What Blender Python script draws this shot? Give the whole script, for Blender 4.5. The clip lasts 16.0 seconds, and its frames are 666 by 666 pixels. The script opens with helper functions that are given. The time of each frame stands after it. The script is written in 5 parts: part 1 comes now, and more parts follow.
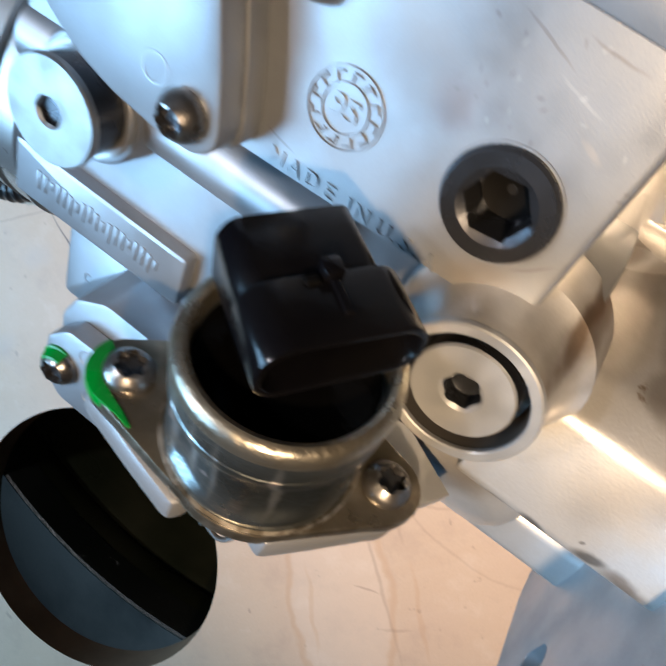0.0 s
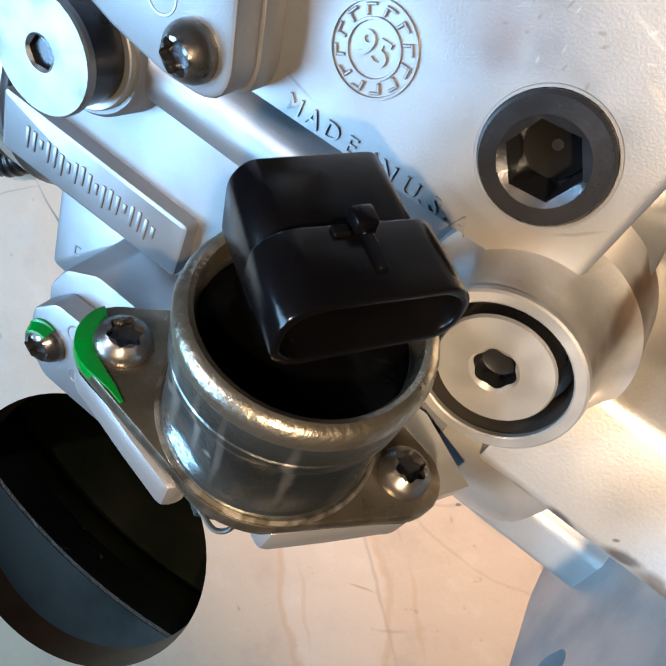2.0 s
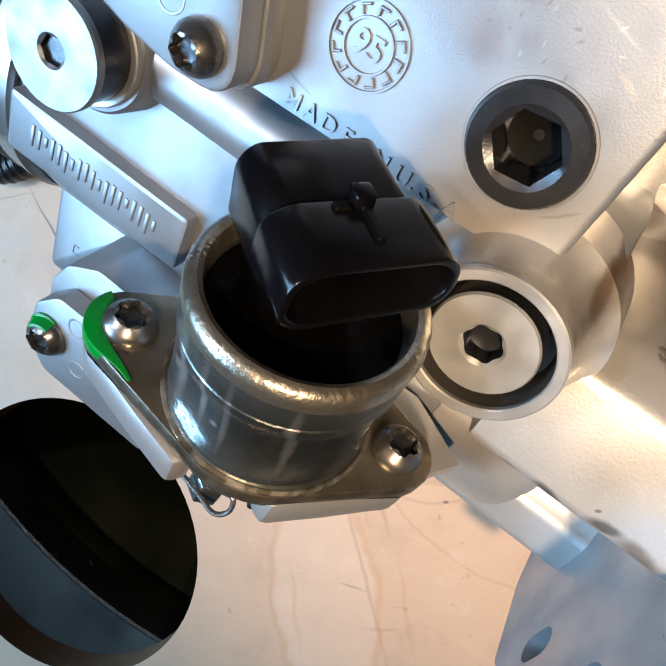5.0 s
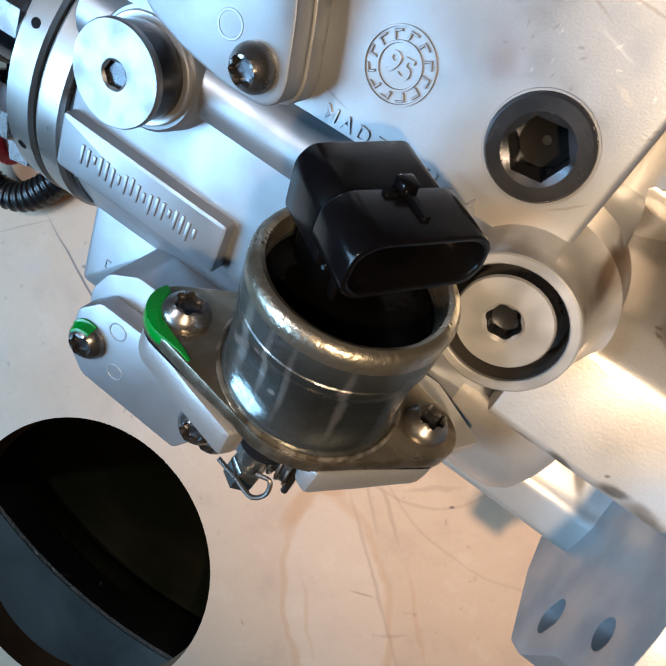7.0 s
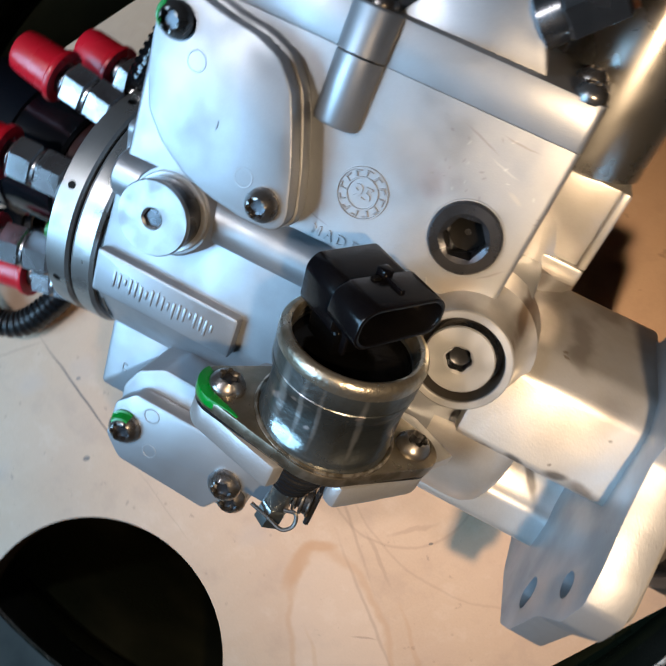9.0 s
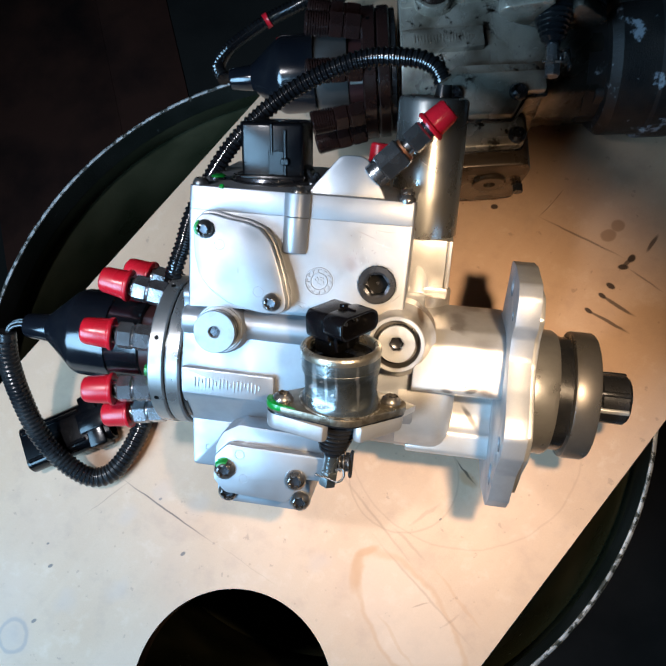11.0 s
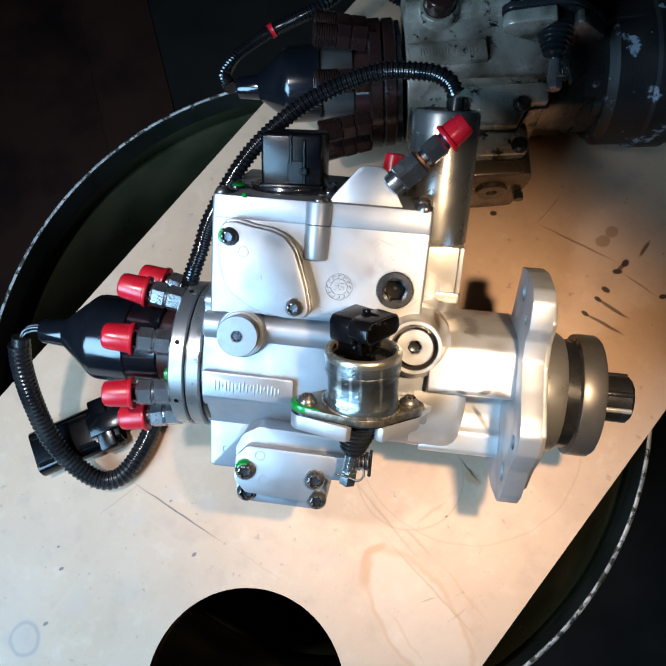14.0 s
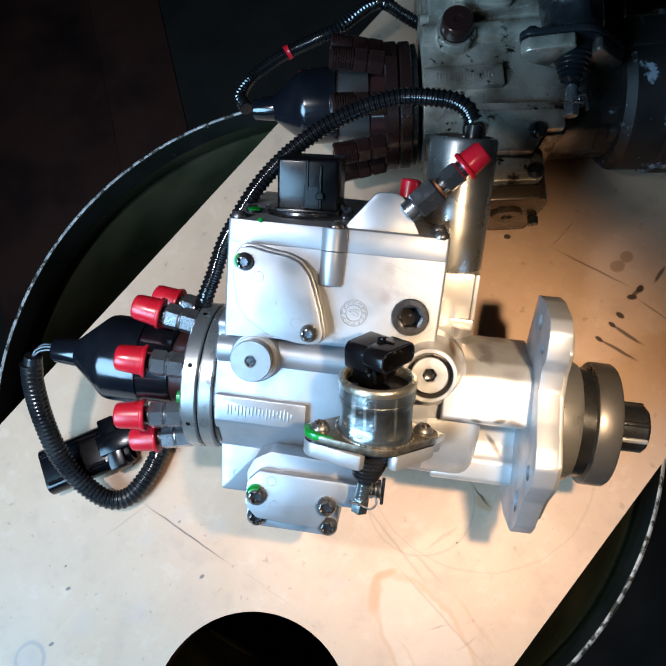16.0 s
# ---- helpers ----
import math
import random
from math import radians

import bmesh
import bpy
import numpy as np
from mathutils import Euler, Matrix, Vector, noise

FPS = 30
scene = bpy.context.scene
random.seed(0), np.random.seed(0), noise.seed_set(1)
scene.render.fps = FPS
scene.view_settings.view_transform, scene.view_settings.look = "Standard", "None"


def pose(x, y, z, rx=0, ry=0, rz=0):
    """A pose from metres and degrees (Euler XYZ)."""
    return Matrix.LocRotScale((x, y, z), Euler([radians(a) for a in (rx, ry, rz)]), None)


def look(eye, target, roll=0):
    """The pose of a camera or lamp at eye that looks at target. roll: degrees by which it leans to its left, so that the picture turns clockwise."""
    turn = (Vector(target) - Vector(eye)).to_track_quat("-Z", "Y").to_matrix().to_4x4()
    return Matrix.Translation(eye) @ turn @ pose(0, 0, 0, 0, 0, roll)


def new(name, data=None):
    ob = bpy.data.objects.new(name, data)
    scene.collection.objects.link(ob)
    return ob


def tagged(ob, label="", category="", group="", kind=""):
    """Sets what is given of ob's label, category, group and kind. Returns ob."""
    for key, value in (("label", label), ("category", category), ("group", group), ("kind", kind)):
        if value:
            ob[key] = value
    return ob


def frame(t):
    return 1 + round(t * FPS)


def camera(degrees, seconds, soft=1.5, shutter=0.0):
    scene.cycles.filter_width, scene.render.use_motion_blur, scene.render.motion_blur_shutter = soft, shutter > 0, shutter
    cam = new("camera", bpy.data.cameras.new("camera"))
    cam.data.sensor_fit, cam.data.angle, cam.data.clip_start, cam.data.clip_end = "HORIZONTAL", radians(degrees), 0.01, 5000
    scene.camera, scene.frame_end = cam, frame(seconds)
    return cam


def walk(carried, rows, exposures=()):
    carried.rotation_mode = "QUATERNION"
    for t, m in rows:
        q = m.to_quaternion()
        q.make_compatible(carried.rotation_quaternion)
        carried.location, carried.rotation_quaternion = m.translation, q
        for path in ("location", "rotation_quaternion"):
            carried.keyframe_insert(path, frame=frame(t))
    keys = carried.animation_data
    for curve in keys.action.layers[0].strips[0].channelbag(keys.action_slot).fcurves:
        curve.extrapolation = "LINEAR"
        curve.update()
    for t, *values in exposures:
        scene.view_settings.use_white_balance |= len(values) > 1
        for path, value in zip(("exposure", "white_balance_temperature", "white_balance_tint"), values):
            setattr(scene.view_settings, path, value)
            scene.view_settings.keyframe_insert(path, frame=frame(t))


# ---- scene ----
cam = camera(51.28, 16.0, shutter=0.6)
PATH = [
    (0, (0.03937, 0.00377, 0.29842), (-0.01648, -0.11489, -0.07947), -119.71),
    (0.5, (0.04978, -0.00009, 0.28582), (0.00375, -0.12758, -0.09052), -125.07),
    (1, (0.04130, -0.00628, 0.28674), (-0.00573, -0.13043, -0.09059), -122.55),
    (1.5, (0.03609, -0.00512, 0.28748), (-0.01312, -0.12376, -0.09133), -120.93),
    (2, (0.03636, -0.00719, 0.28818), (-0.01369, -0.12265, -0.09151), -120.09),
    (2.5, (0.03733, -0.00999, 0.28795), (-0.01155, -0.12581, -0.09178), -120.89),
    (3, (0.03560, -0.01195, 0.29066), (-0.01327, -0.12549, -0.08976), -120.28),
    (3.5, (0.03613, -0.00712, 0.29229), (-0.01256, -0.11724, -0.08916), -119.66),
    (4, (0.03820, -0.00696, 0.29467), (-0.00950, -0.11429, -0.08769), -119.71),
    (4.2, (0.03893, -0.00821, 0.29429), (-0.00882, -0.11557, -0.08806), -119.67),
    (6.3, (0.03966, -0.01585, 0.30469), (-0.01159, -0.10657, -0.08150), -114.96),
    (6.5, (0.03802, -0.01752, 0.30605), (-0.01489, -0.10804, -0.07997), -114.15),
    (7, (0.03943, -0.02367, 0.31659), (-0.01527, -0.10233, -0.07177), -110.30),
    (7.5, (0.04865, -0.02547, 0.32482), (-0.00592, -0.09376, -0.06551), -106.82),
    (8, (0.04823, -0.02563, 0.32917), (-0.01195, -0.09075, -0.06088), -102.79),
    (8.5, (0.04474, -0.02579, 0.34134), (-0.01706, -0.07852, -0.05032), -96.49),
    (9, (0.03659, -0.03373, 0.37428), (-0.01400, -0.04663, -0.02230), -77.38),
    (9.2, (0.04431, -0.04268, 0.37894), (-0.00588, -0.03995, -0.01789), -64.31),
    (11.3, (0.06285, -0.11574, 0.54868), (0.00958, -0.02401, 0.16301), -23.98),
    (11.5, (0.06030, -0.11536, 0.54635), (0.00571, -0.02452, 0.16064), -25.06),
    (12, (0.04498, -0.11455, 0.53333), (-0.00250, -0.02810, 0.14568), -22.61),
    (12.5, (0.03405, -0.10759, 0.51799), (0.00056, -0.02109, 0.12889), -14.32),
    (13, (0.03674, -0.10510, 0.52689), (0.00077, -0.01656, 0.13848), -15.64),
    (13.5, (0.03755, -0.11149, 0.54512), (-0.00318, -0.02321, 0.15712), -18.64),
    (14, (0.03799, -0.11879, 0.55598), (-0.00044, -0.02635, 0.16871), -16.49),
    (14.5, (0.03505, -0.11927, 0.56218), (-0.00548, -0.02459, 0.17567), -17.12),
    (15, (0.03560, -0.11707, 0.55736), (-0.00158, -0.01968, 0.17118), -14.45),
    (15.5, (0.03157, -0.11206, 0.55556), (-0.01191, -0.01584, 0.16975), -17.18),
    (16, (0.03223, -0.11040, 0.55628), (-0.01037, -0.01231, 0.17084), -16.53),
]
EXPOSURES = [(0.0, -0.36, 5750, 10), (1.0, -0.36, 5750, 10), (2.2, -0.22, 5750, 10), (4.2, -0.22, 5750, 10), (6.3, -0.46, 5750, 10), (9.0, -0.6, 5900, 10), (11.3, 0.02, 5800, 10), (13.5, 0.03, 5800, 10), (16.0, 0.11, 5800, 10)]
walk(cam, [(t, look(eye, target, roll)) for t, eye, target, roll in PATH], EXPOSURES)

# where the two pumps lie
PUMP = Matrix(((0.99991, 0.00564, 0.01227, 0.00000), (-0.00000, 0.90869, -0.41747, 0.00000), (-0.01350, 0.41743, 0.90861, 0.17391), (0, 0, 0, 1)))
OLD_PUMP = Matrix(((0.98857, -0.14891, 0.02383, 0.09366), (0.14992, 0.98750, -0.04864, 0.27973), (-0.01630, 0.05166, 0.99853, 0.11979), (0, 0, 0, 1)))

# ---- world and light ----
world = bpy.data.worlds.new("room_dark")
scene.world = world
world.use_nodes = True
world.node_tree.nodes["Background"].inputs["Color"].default_value = (1.0, 0.86, 0.72, 1)
world.node_tree.nodes["Background"].inputs["Strength"].default_value = 0.01


def area_lamp(name, eye, target, size, watts, colour, spread=180.0):
    data = bpy.data.lights.new(name, "AREA")
    data.shape, data.size, data.energy, data.color = "SQUARE", size, watts, colour
    data.spread = radians(spread)
    ob = new(name, data)
    ob.matrix_world = look(eye, target)
    return ob


# the work light held over the bench, the cool window behind the worker, the warm bulb over the far end
def spot_lamp(name, eye, target, radius, watts, colour, cone, blend):
    data = bpy.data.lights.new(name, "SPOT")
    data.shadow_soft_size, data.energy, data.color = radius, watts, colour
    data.spot_size, data.spot_blend = radians(cone), blend
    ob = new(name, data)
    ob.matrix_world = look(eye, target)
    return ob


spot_lamp("work_light", (-0.25, -0.08, 0.64), (-0.13, -0.02, 0.04), 0.02, 9.4, (1.0, 0.92, 0.87), 66, 1.0)
area_lamp("window_light", (-0.66, -0.62, 0.76), (-0.12, -0.06, 0.08), 0.58, 11.0, (0.45, 0.75, 1.0), 130)
spot_lamp("warm_bulb", (0.145, -0.07, 0.50), (0.095, -0.06, 0.12), 0.010, 14.0, (1.0, 0.66, 0.36), 57, 1.0)


# ---- materials ----
def rgb(c):
    return (c[0], c[1], c[2], 1.0)


def surface(name, base, rough=0.5, metal=0.0, second=None, vary=0.5, big=40.0, grain=900.0, bump=0.1, depth=0.0002, specks=None, coat=0.0, rough_vary=0.12, spec=0.5, edge=None):
    """A procedural surface: two tones over big patches, fine grain with relief, and specks of a third tone."""
    m = bpy.data.materials.new(name)
    m.use_nodes = True
    n, l = m.node_tree.nodes, m.node_tree.links
    p = n["Principled BSDF"]
    p.inputs["Metallic"].default_value = metal
    p.inputs["Coat Weight"].default_value = coat
    p.inputs["Specular IOR Level"].default_value = spec
    co = n.new("ShaderNodeTexCoord")
    a = n.new("ShaderNodeTexNoise")
    a.inputs["Scale"].default_value, a.inputs["Detail"].default_value = big, 6
    f = n.new("ShaderNodeTexNoise")
    f.inputs["Scale"].default_value, f.inputs["Detail"].default_value = grain, 3
    for t in (a, f):
        l.new(co.outputs["Object"], t.inputs["Vector"])
    ramp = n.new("ShaderNodeMapRange")
    ramp.inputs["From Min"].default_value, ramp.inputs["From Max"].default_value = 0.42, 0.72
    ramp.inputs["To Max"].default_value = vary
    l.new(a.outputs["Fac"], ramp.inputs["Value"])
    mix = n.new("ShaderNodeMix")
    mix.data_type = "RGBA"
    mix.inputs["A"].default_value = rgb(base)
    mix.inputs["B"].default_value = rgb(second or [0.8 * v for v in base])
    l.new(ramp.outputs["Result"], mix.inputs["Factor"])
    colour = mix.outputs["Result"]
    grainy = n.new("ShaderNodeMix")
    grainy.data_type, grainy.blend_type = "RGBA", "MULTIPLY"
    grainy.inputs["Factor"].default_value = 0.25
    l.new(colour, grainy.inputs["A"])
    l.new(f.outputs["Fac"], grainy.inputs["B"])
    lift = n.new("ShaderNodeMix")
    lift.data_type = "RGBA"
    lift.inputs["Factor"].default_value = 0.5
    l.new(grainy.outputs["Result"], lift.inputs["A"])
    l.new(colour, lift.inputs["B"])
    colour = lift.outputs["Result"]
    if specks:
        tone, amount, scale = specks
        s = n.new("ShaderNodeTexNoise")
        s.inputs["Scale"].default_value, s.inputs["Detail"].default_value, s.inputs["Roughness"].default_value = scale, 8, 0.7
        l.new(co.outputs["Object"], s.inputs["Vector"])
        r = n.new("ShaderNodeMapRange")
        r.inputs["From Min"].default_value, r.inputs["From Max"].default_value = amount, amount + 0.05
        l.new(s.outputs["Fac"], r.inputs["Value"])
        mx = n.new("ShaderNodeMix")
        mx.data_type = "RGBA"
        l.new(r.outputs["Result"], mx.inputs["Factor"])
        l.new(colour, mx.inputs["A"])
        mx.inputs["B"].default_value = rgb(tone)
        colour = mx.outputs["Result"]
    if edge:
        tone, strength = edge
        g = n.new("ShaderNodeNewGeometry")
        worn = n.new("ShaderNodeMath")
        worn.operation = "MULTIPLY"
        e1 = n.new("ShaderNodeMapRange")
        e1.inputs["From Min"].default_value, e1.inputs["From Max"].default_value, e1.inputs["To Max"].default_value = 0.53, 0.60, strength
        l.new(g.outputs["Pointiness"], e1.inputs["Value"])
        e2 = n.new("ShaderNodeTexNoise")
        e2.inputs["Scale"].default_value, e2.inputs["Detail"].default_value = 260, 4
        l.new(co.outputs["Object"], e2.inputs["Vector"])
        e3 = n.new("ShaderNodeMapRange")
        e3.inputs["From Min"].default_value, e3.inputs["From Max"].default_value = 0.45, 0.62
        l.new(e2.outputs["Fac"], e3.inputs["Value"])
        l.new(e1.outputs["Result"], worn.inputs[0])
        l.new(e3.outputs["Result"], worn.inputs[1])
        mx = n.new("ShaderNodeMix")
        mx.data_type = "RGBA"
        l.new(worn.outputs[0], mx.inputs["Factor"])
        l.new(colour, mx.inputs["A"])
        mx.inputs["B"].default_value = rgb(tone)
        colour = mx.outputs["Result"]
    l.new(colour, p.inputs["Base Color"])
    rr = n.new("ShaderNodeMapRange")
    rr.inputs["From Min"].default_value, rr.inputs["From Max"].default_value = 0.3, 0.7
    rr.inputs["To Min"].default_value, rr.inputs["To Max"].default_value = max(0.04, rough - rough_vary), min(1.0, rough + rough_vary)
    l.new(a.outputs["Fac"], rr.inputs["Value"])
    l.new(rr.outputs["Result"], p.inputs["Roughness"])
    b = n.new("ShaderNodeBump")
    b.inputs["Strength"].default_value, b.inputs["Distance"].default_value = bump, depth
    l.new(f.outputs["Fac"], b.inputs["Height"])
    l.new(b.outputs["Normal"], p.inputs["Normal"])
    return m


cast = surface("cast_aluminium", (0.345, 0.365, 0.39), 0.42, 0.66, (0.27, 0.285, 0.305), 0.6, 55, 2300, 0.17, 0.0002, ((0.33, 0.30, 0.26), 0.74, 160))
# stained copy of cast, base lightened to carry the strong light on the neck
cast_worn_lit = surface("cast_aluminium_stained_lit", (0.60, 0.60, 0.59), 0.40, 0.66, (0.42, 0.40, 0.36), 0.7, 45, 1500, 0.24, 0.0002, ((0.22, 0.16, 0.10), 0.68, 60))
dull_machined = surface("dull_machined_steel", (0.30, 0.315, 0.325), 0.38, 0.7, (0.24, 0.245, 0.25), 0.7, 160, 2500, 0.2, 0.0001, ((0.12, 0.11, 0.10), 0.72, 200))
flange_cast = surface("dull_flange_casting", (0.36, 0.375, 0.395), 0.42, 0.6, (0.25, 0.255, 0.26), 0.8, 45, 1500, 0.3, 0.0002, ((0.16, 0.13, 0.10), 0.68, 80))
machined = surface("machined_aluminium", (0.48, 0.50, 0.515), 0.40, 0.65, (0.58, 0.58, 0.575), 0.4, 120, 2500, 0.15, 0.0001)
steel = surface("turned_steel", (0.37, 0.37, 0.365), 0.33, 0.78, (0.25, 0.25, 0.245), 0.6, 70, 1800, 0.15, 0.0001)
zinc = surface("zinc_plated_steel", (0.235, 0.262, 0.265), 0.33, 0.9, (0.06, 0.07, 0.07), 0.95, 70, 500, 0.55, 0.0004, ((0.48, 0.49, 0.48), 0.67, 150))
flange_steel = surface("dull_yellow_zinc", (0.235, 0.21, 0.16), 0.34, 0.9, (0.13, 0.108, 0.078), 0.8, 80, 900, 0.25, 0.0002, ((0.55, 0.47, 0.33), 0.70, 150), edge=((0.70, 0.66, 0.58), 0.9))
screw_steel = surface("screw_steel", (0.25, 0.245, 0.24), 0.32, 0.9, (0.12, 0.11, 0.10), 0.8, 200, 2500, 0.1, 0.0001)
black_steel = surface("black_oxide_steel", (0.075, 0.08, 0.09), 0.27, 0.8, (0.04, 0.04, 0.046), 0.6, 90, 1800, 0.2, 0.0002, ((0.24, 0.22, 0.2), 0.72, 200))
bearing_steel = surface("dark_turned_steel", (0.19, 0.18, 0.165), 0.34, 0.75, (0.12, 0.11, 0.10), 0.7, 60, 1500, 0.15, 0.0001)
nut_steel = surface("dark_nut_steel", (0.34, 0.34, 0.35), 0.24, 0.8, (0.10, 0.075, 0.075), 0.7, 90, 1500, 0.15, 0.0001)
plastic = surface("black_plastic", (0.003, 0.003, 0.004), 0.21, 0.0, (0.006, 0.006, 0.0065), 0.8, 60, 900, 0.10, 0.0003, ((0.05, 0.048, 0.045), 0.72, 150), spec=0.28, rough_vary=0.06)
potting = surface("black_potting", (0.0015, 0.0015, 0.0015), 0.15, 0.0, (0.002, 0.002, 0.002), 0.8, 60, 420, 0.3, 0.0004, ((0.10, 0.10, 0.10), 0.80, 160), spec=0.08)
rubber = surface("black_rubber", (0.009, 0.010, 0.012), 0.24, 0.0, (0.022, 0.022, 0.022), 0.7, 50, 900, 0.15, 0.0002)
bell_rubber = surface("glossy_bell_rubber", (0.005, 0.006, 0.009), 0.17, 0.0, (0.010, 0.011, 0.013), 0.7, 40, 900, 0.08, 0.0001, spec=0.6, rough_vary=0.04)
conduit_black = surface("glossy_black_conduit", (0.006, 0.006, 0.007), 0.15, 0.0, (0.012, 0.012, 0.012), 0.7, 90, 900, 0.1, 0.0001, spec=0.75, rough_vary=0.05)
red_cap = surface("red_plastic", (0.54, 0.010, 0.022), 0.28, 0.0, (0.44, 0.007, 0.016), 0.6, 60, 700, 0.12, 0.0002)
phenolic = surface("brown_phenolic", (0.055, 0.022, 0.022), 0.38, 0.1, (0.03, 0.014, 0.014), 0.7, 60, 900, 0.2, 0.0002)
green = surface("green_paint", (0.007, 0.22, 0.025), 0.30, 0.0, (0.005, 0.14, 0.014), 0.8, 200, 1200, 0.3, 0.0003)
# near-black that paints the shade inside holes and sockets
hole_shade = surface("painted_hole_shade", (0.003, 0.003, 0.003), 0.5, 0.0, spec=0.08)
old_cast = surface("oily_cast_aluminium", (0.48, 0.44, 0.365), 0.26, 0.5, (0.11, 0.09, 0.062), 0.97, 44, 900, 0.45, 0.0005, ((0.02, 0.015, 0.011), 0.585, 60))
gunmetal = surface("gunmetal_steel", (0.42, 0.42, 0.43), 0.24, 0.95, (0.22, 0.21, 0.21), 0.7, 90, 1500, 0.15, 0.0001)
lip = surface("worn_zinc_rim", (0.42, 0.40, 0.34), 0.31, 0.9, (0.19, 0.165, 0.115), 0.95, 130, 700, 0.5, 0.0004, ((0.72, 0.70, 0.64), 0.66, 190))
polished = surface("polished_steel", (0.50, 0.50, 0.48), 0.28, 0.92, (0.42, 0.42, 0.40), 0.6, 50, 1500, 0.1, 0.0001)
oily_dark = surface("oil_soaked_casting", (0.07, 0.05, 0.032), 0.3, 0.4, (0.03, 0.02, 0.014), 0.9, 40, 900, 0.3, 0.0003)
old_steel = surface("rusty_brown_steel", (0.028, 0.013, 0.011), 0.24, 0.2, (0.012, 0.007, 0.007), 0.8, 50, 900, 0.25, 0.0003, ((0.10, 0.05, 0.035), 0.72, 90))
old_paint = surface("flaking_blue_grey_paint", (0.008, 0.007, 0.007), 0.5, 0.0, (0.018, 0.012, 0.009), 0.8, 40, 800, 0.5, 0.0006, ((0.20, 0.22, 0.25), 0.585, 48), spec=0.4)
grey_rubber = surface("worn_grey_rubber", (0.05, 0.048, 0.046), 0.4, 0.0, (0.03, 0.028, 0.026), 0.7, 50, 900, 0.2, 0.0002)
label_white = surface("white_label", (0.62, 0.60, 0.57), 0.5, 0.0, (0.35, 0.32, 0.30), 0.8, 150, 900)
drum_paint = surface("drum_dark_green_paint", (0.022, 0.025, 0.013), 0.34, 0.0, (0.062, 0.058, 0.032), 0.9, 14, 300, 0.3, 0.0005, ((0.06, 0.055, 0.045), 0.70, 25), spec=0.35)
rim_paint = surface("chipped_rim_paint", (0.012, 0.014, 0.011), 0.35, 0.1, (0.025, 0.025, 0.022), 0.9, 15, 500, 0.4, 0.0006, ((0.36, 0.36, 0.34), 0.67, 95))
worn_rim = surface("worn_rim_edge", (0.42, 0.43, 0.43), 0.5, 0.2, (0.14, 0.14, 0.135), 0.9, 90, 700, 0.5, 0.0006, ((0.02, 0.023, 0.018), 0.50, 120))
ply_edge = surface("plywood_edge", (0.22, 0.13, 0.07), 0.7, 0.0, (0.12, 0.07, 0.04), 0.8, 30, 500, 0.3, 0.0004)
concrete = surface("stained_dark_floor", (0.035, 0.026, 0.021), 0.8, 0.0, (0.016, 0.012, 0.010), 0.8, 6, 150, 0.4, 0.001, spec=0.2)
slab = surface("daylit_grey_concrete", (0.55, 0.48, 0.42), 0.75, 0.0, (0.20, 0.185, 0.17), 0.8, 6, 150, 0.4, 0.001)
floor_wood = surface("floor_boards", (0.08, 0.028, 0.018), 0.7, 0.0, (0.022, 0.010, 0.008), 0.95, 7, 120, 0.4, 0.001, spec=0.15)
wall_paint = surface("workshop_wall", (0.10, 0.085, 0.07), 0.8, 0.0, (0.07, 0.06, 0.05), 0.8, 2, 60, 0.2, 0.001)


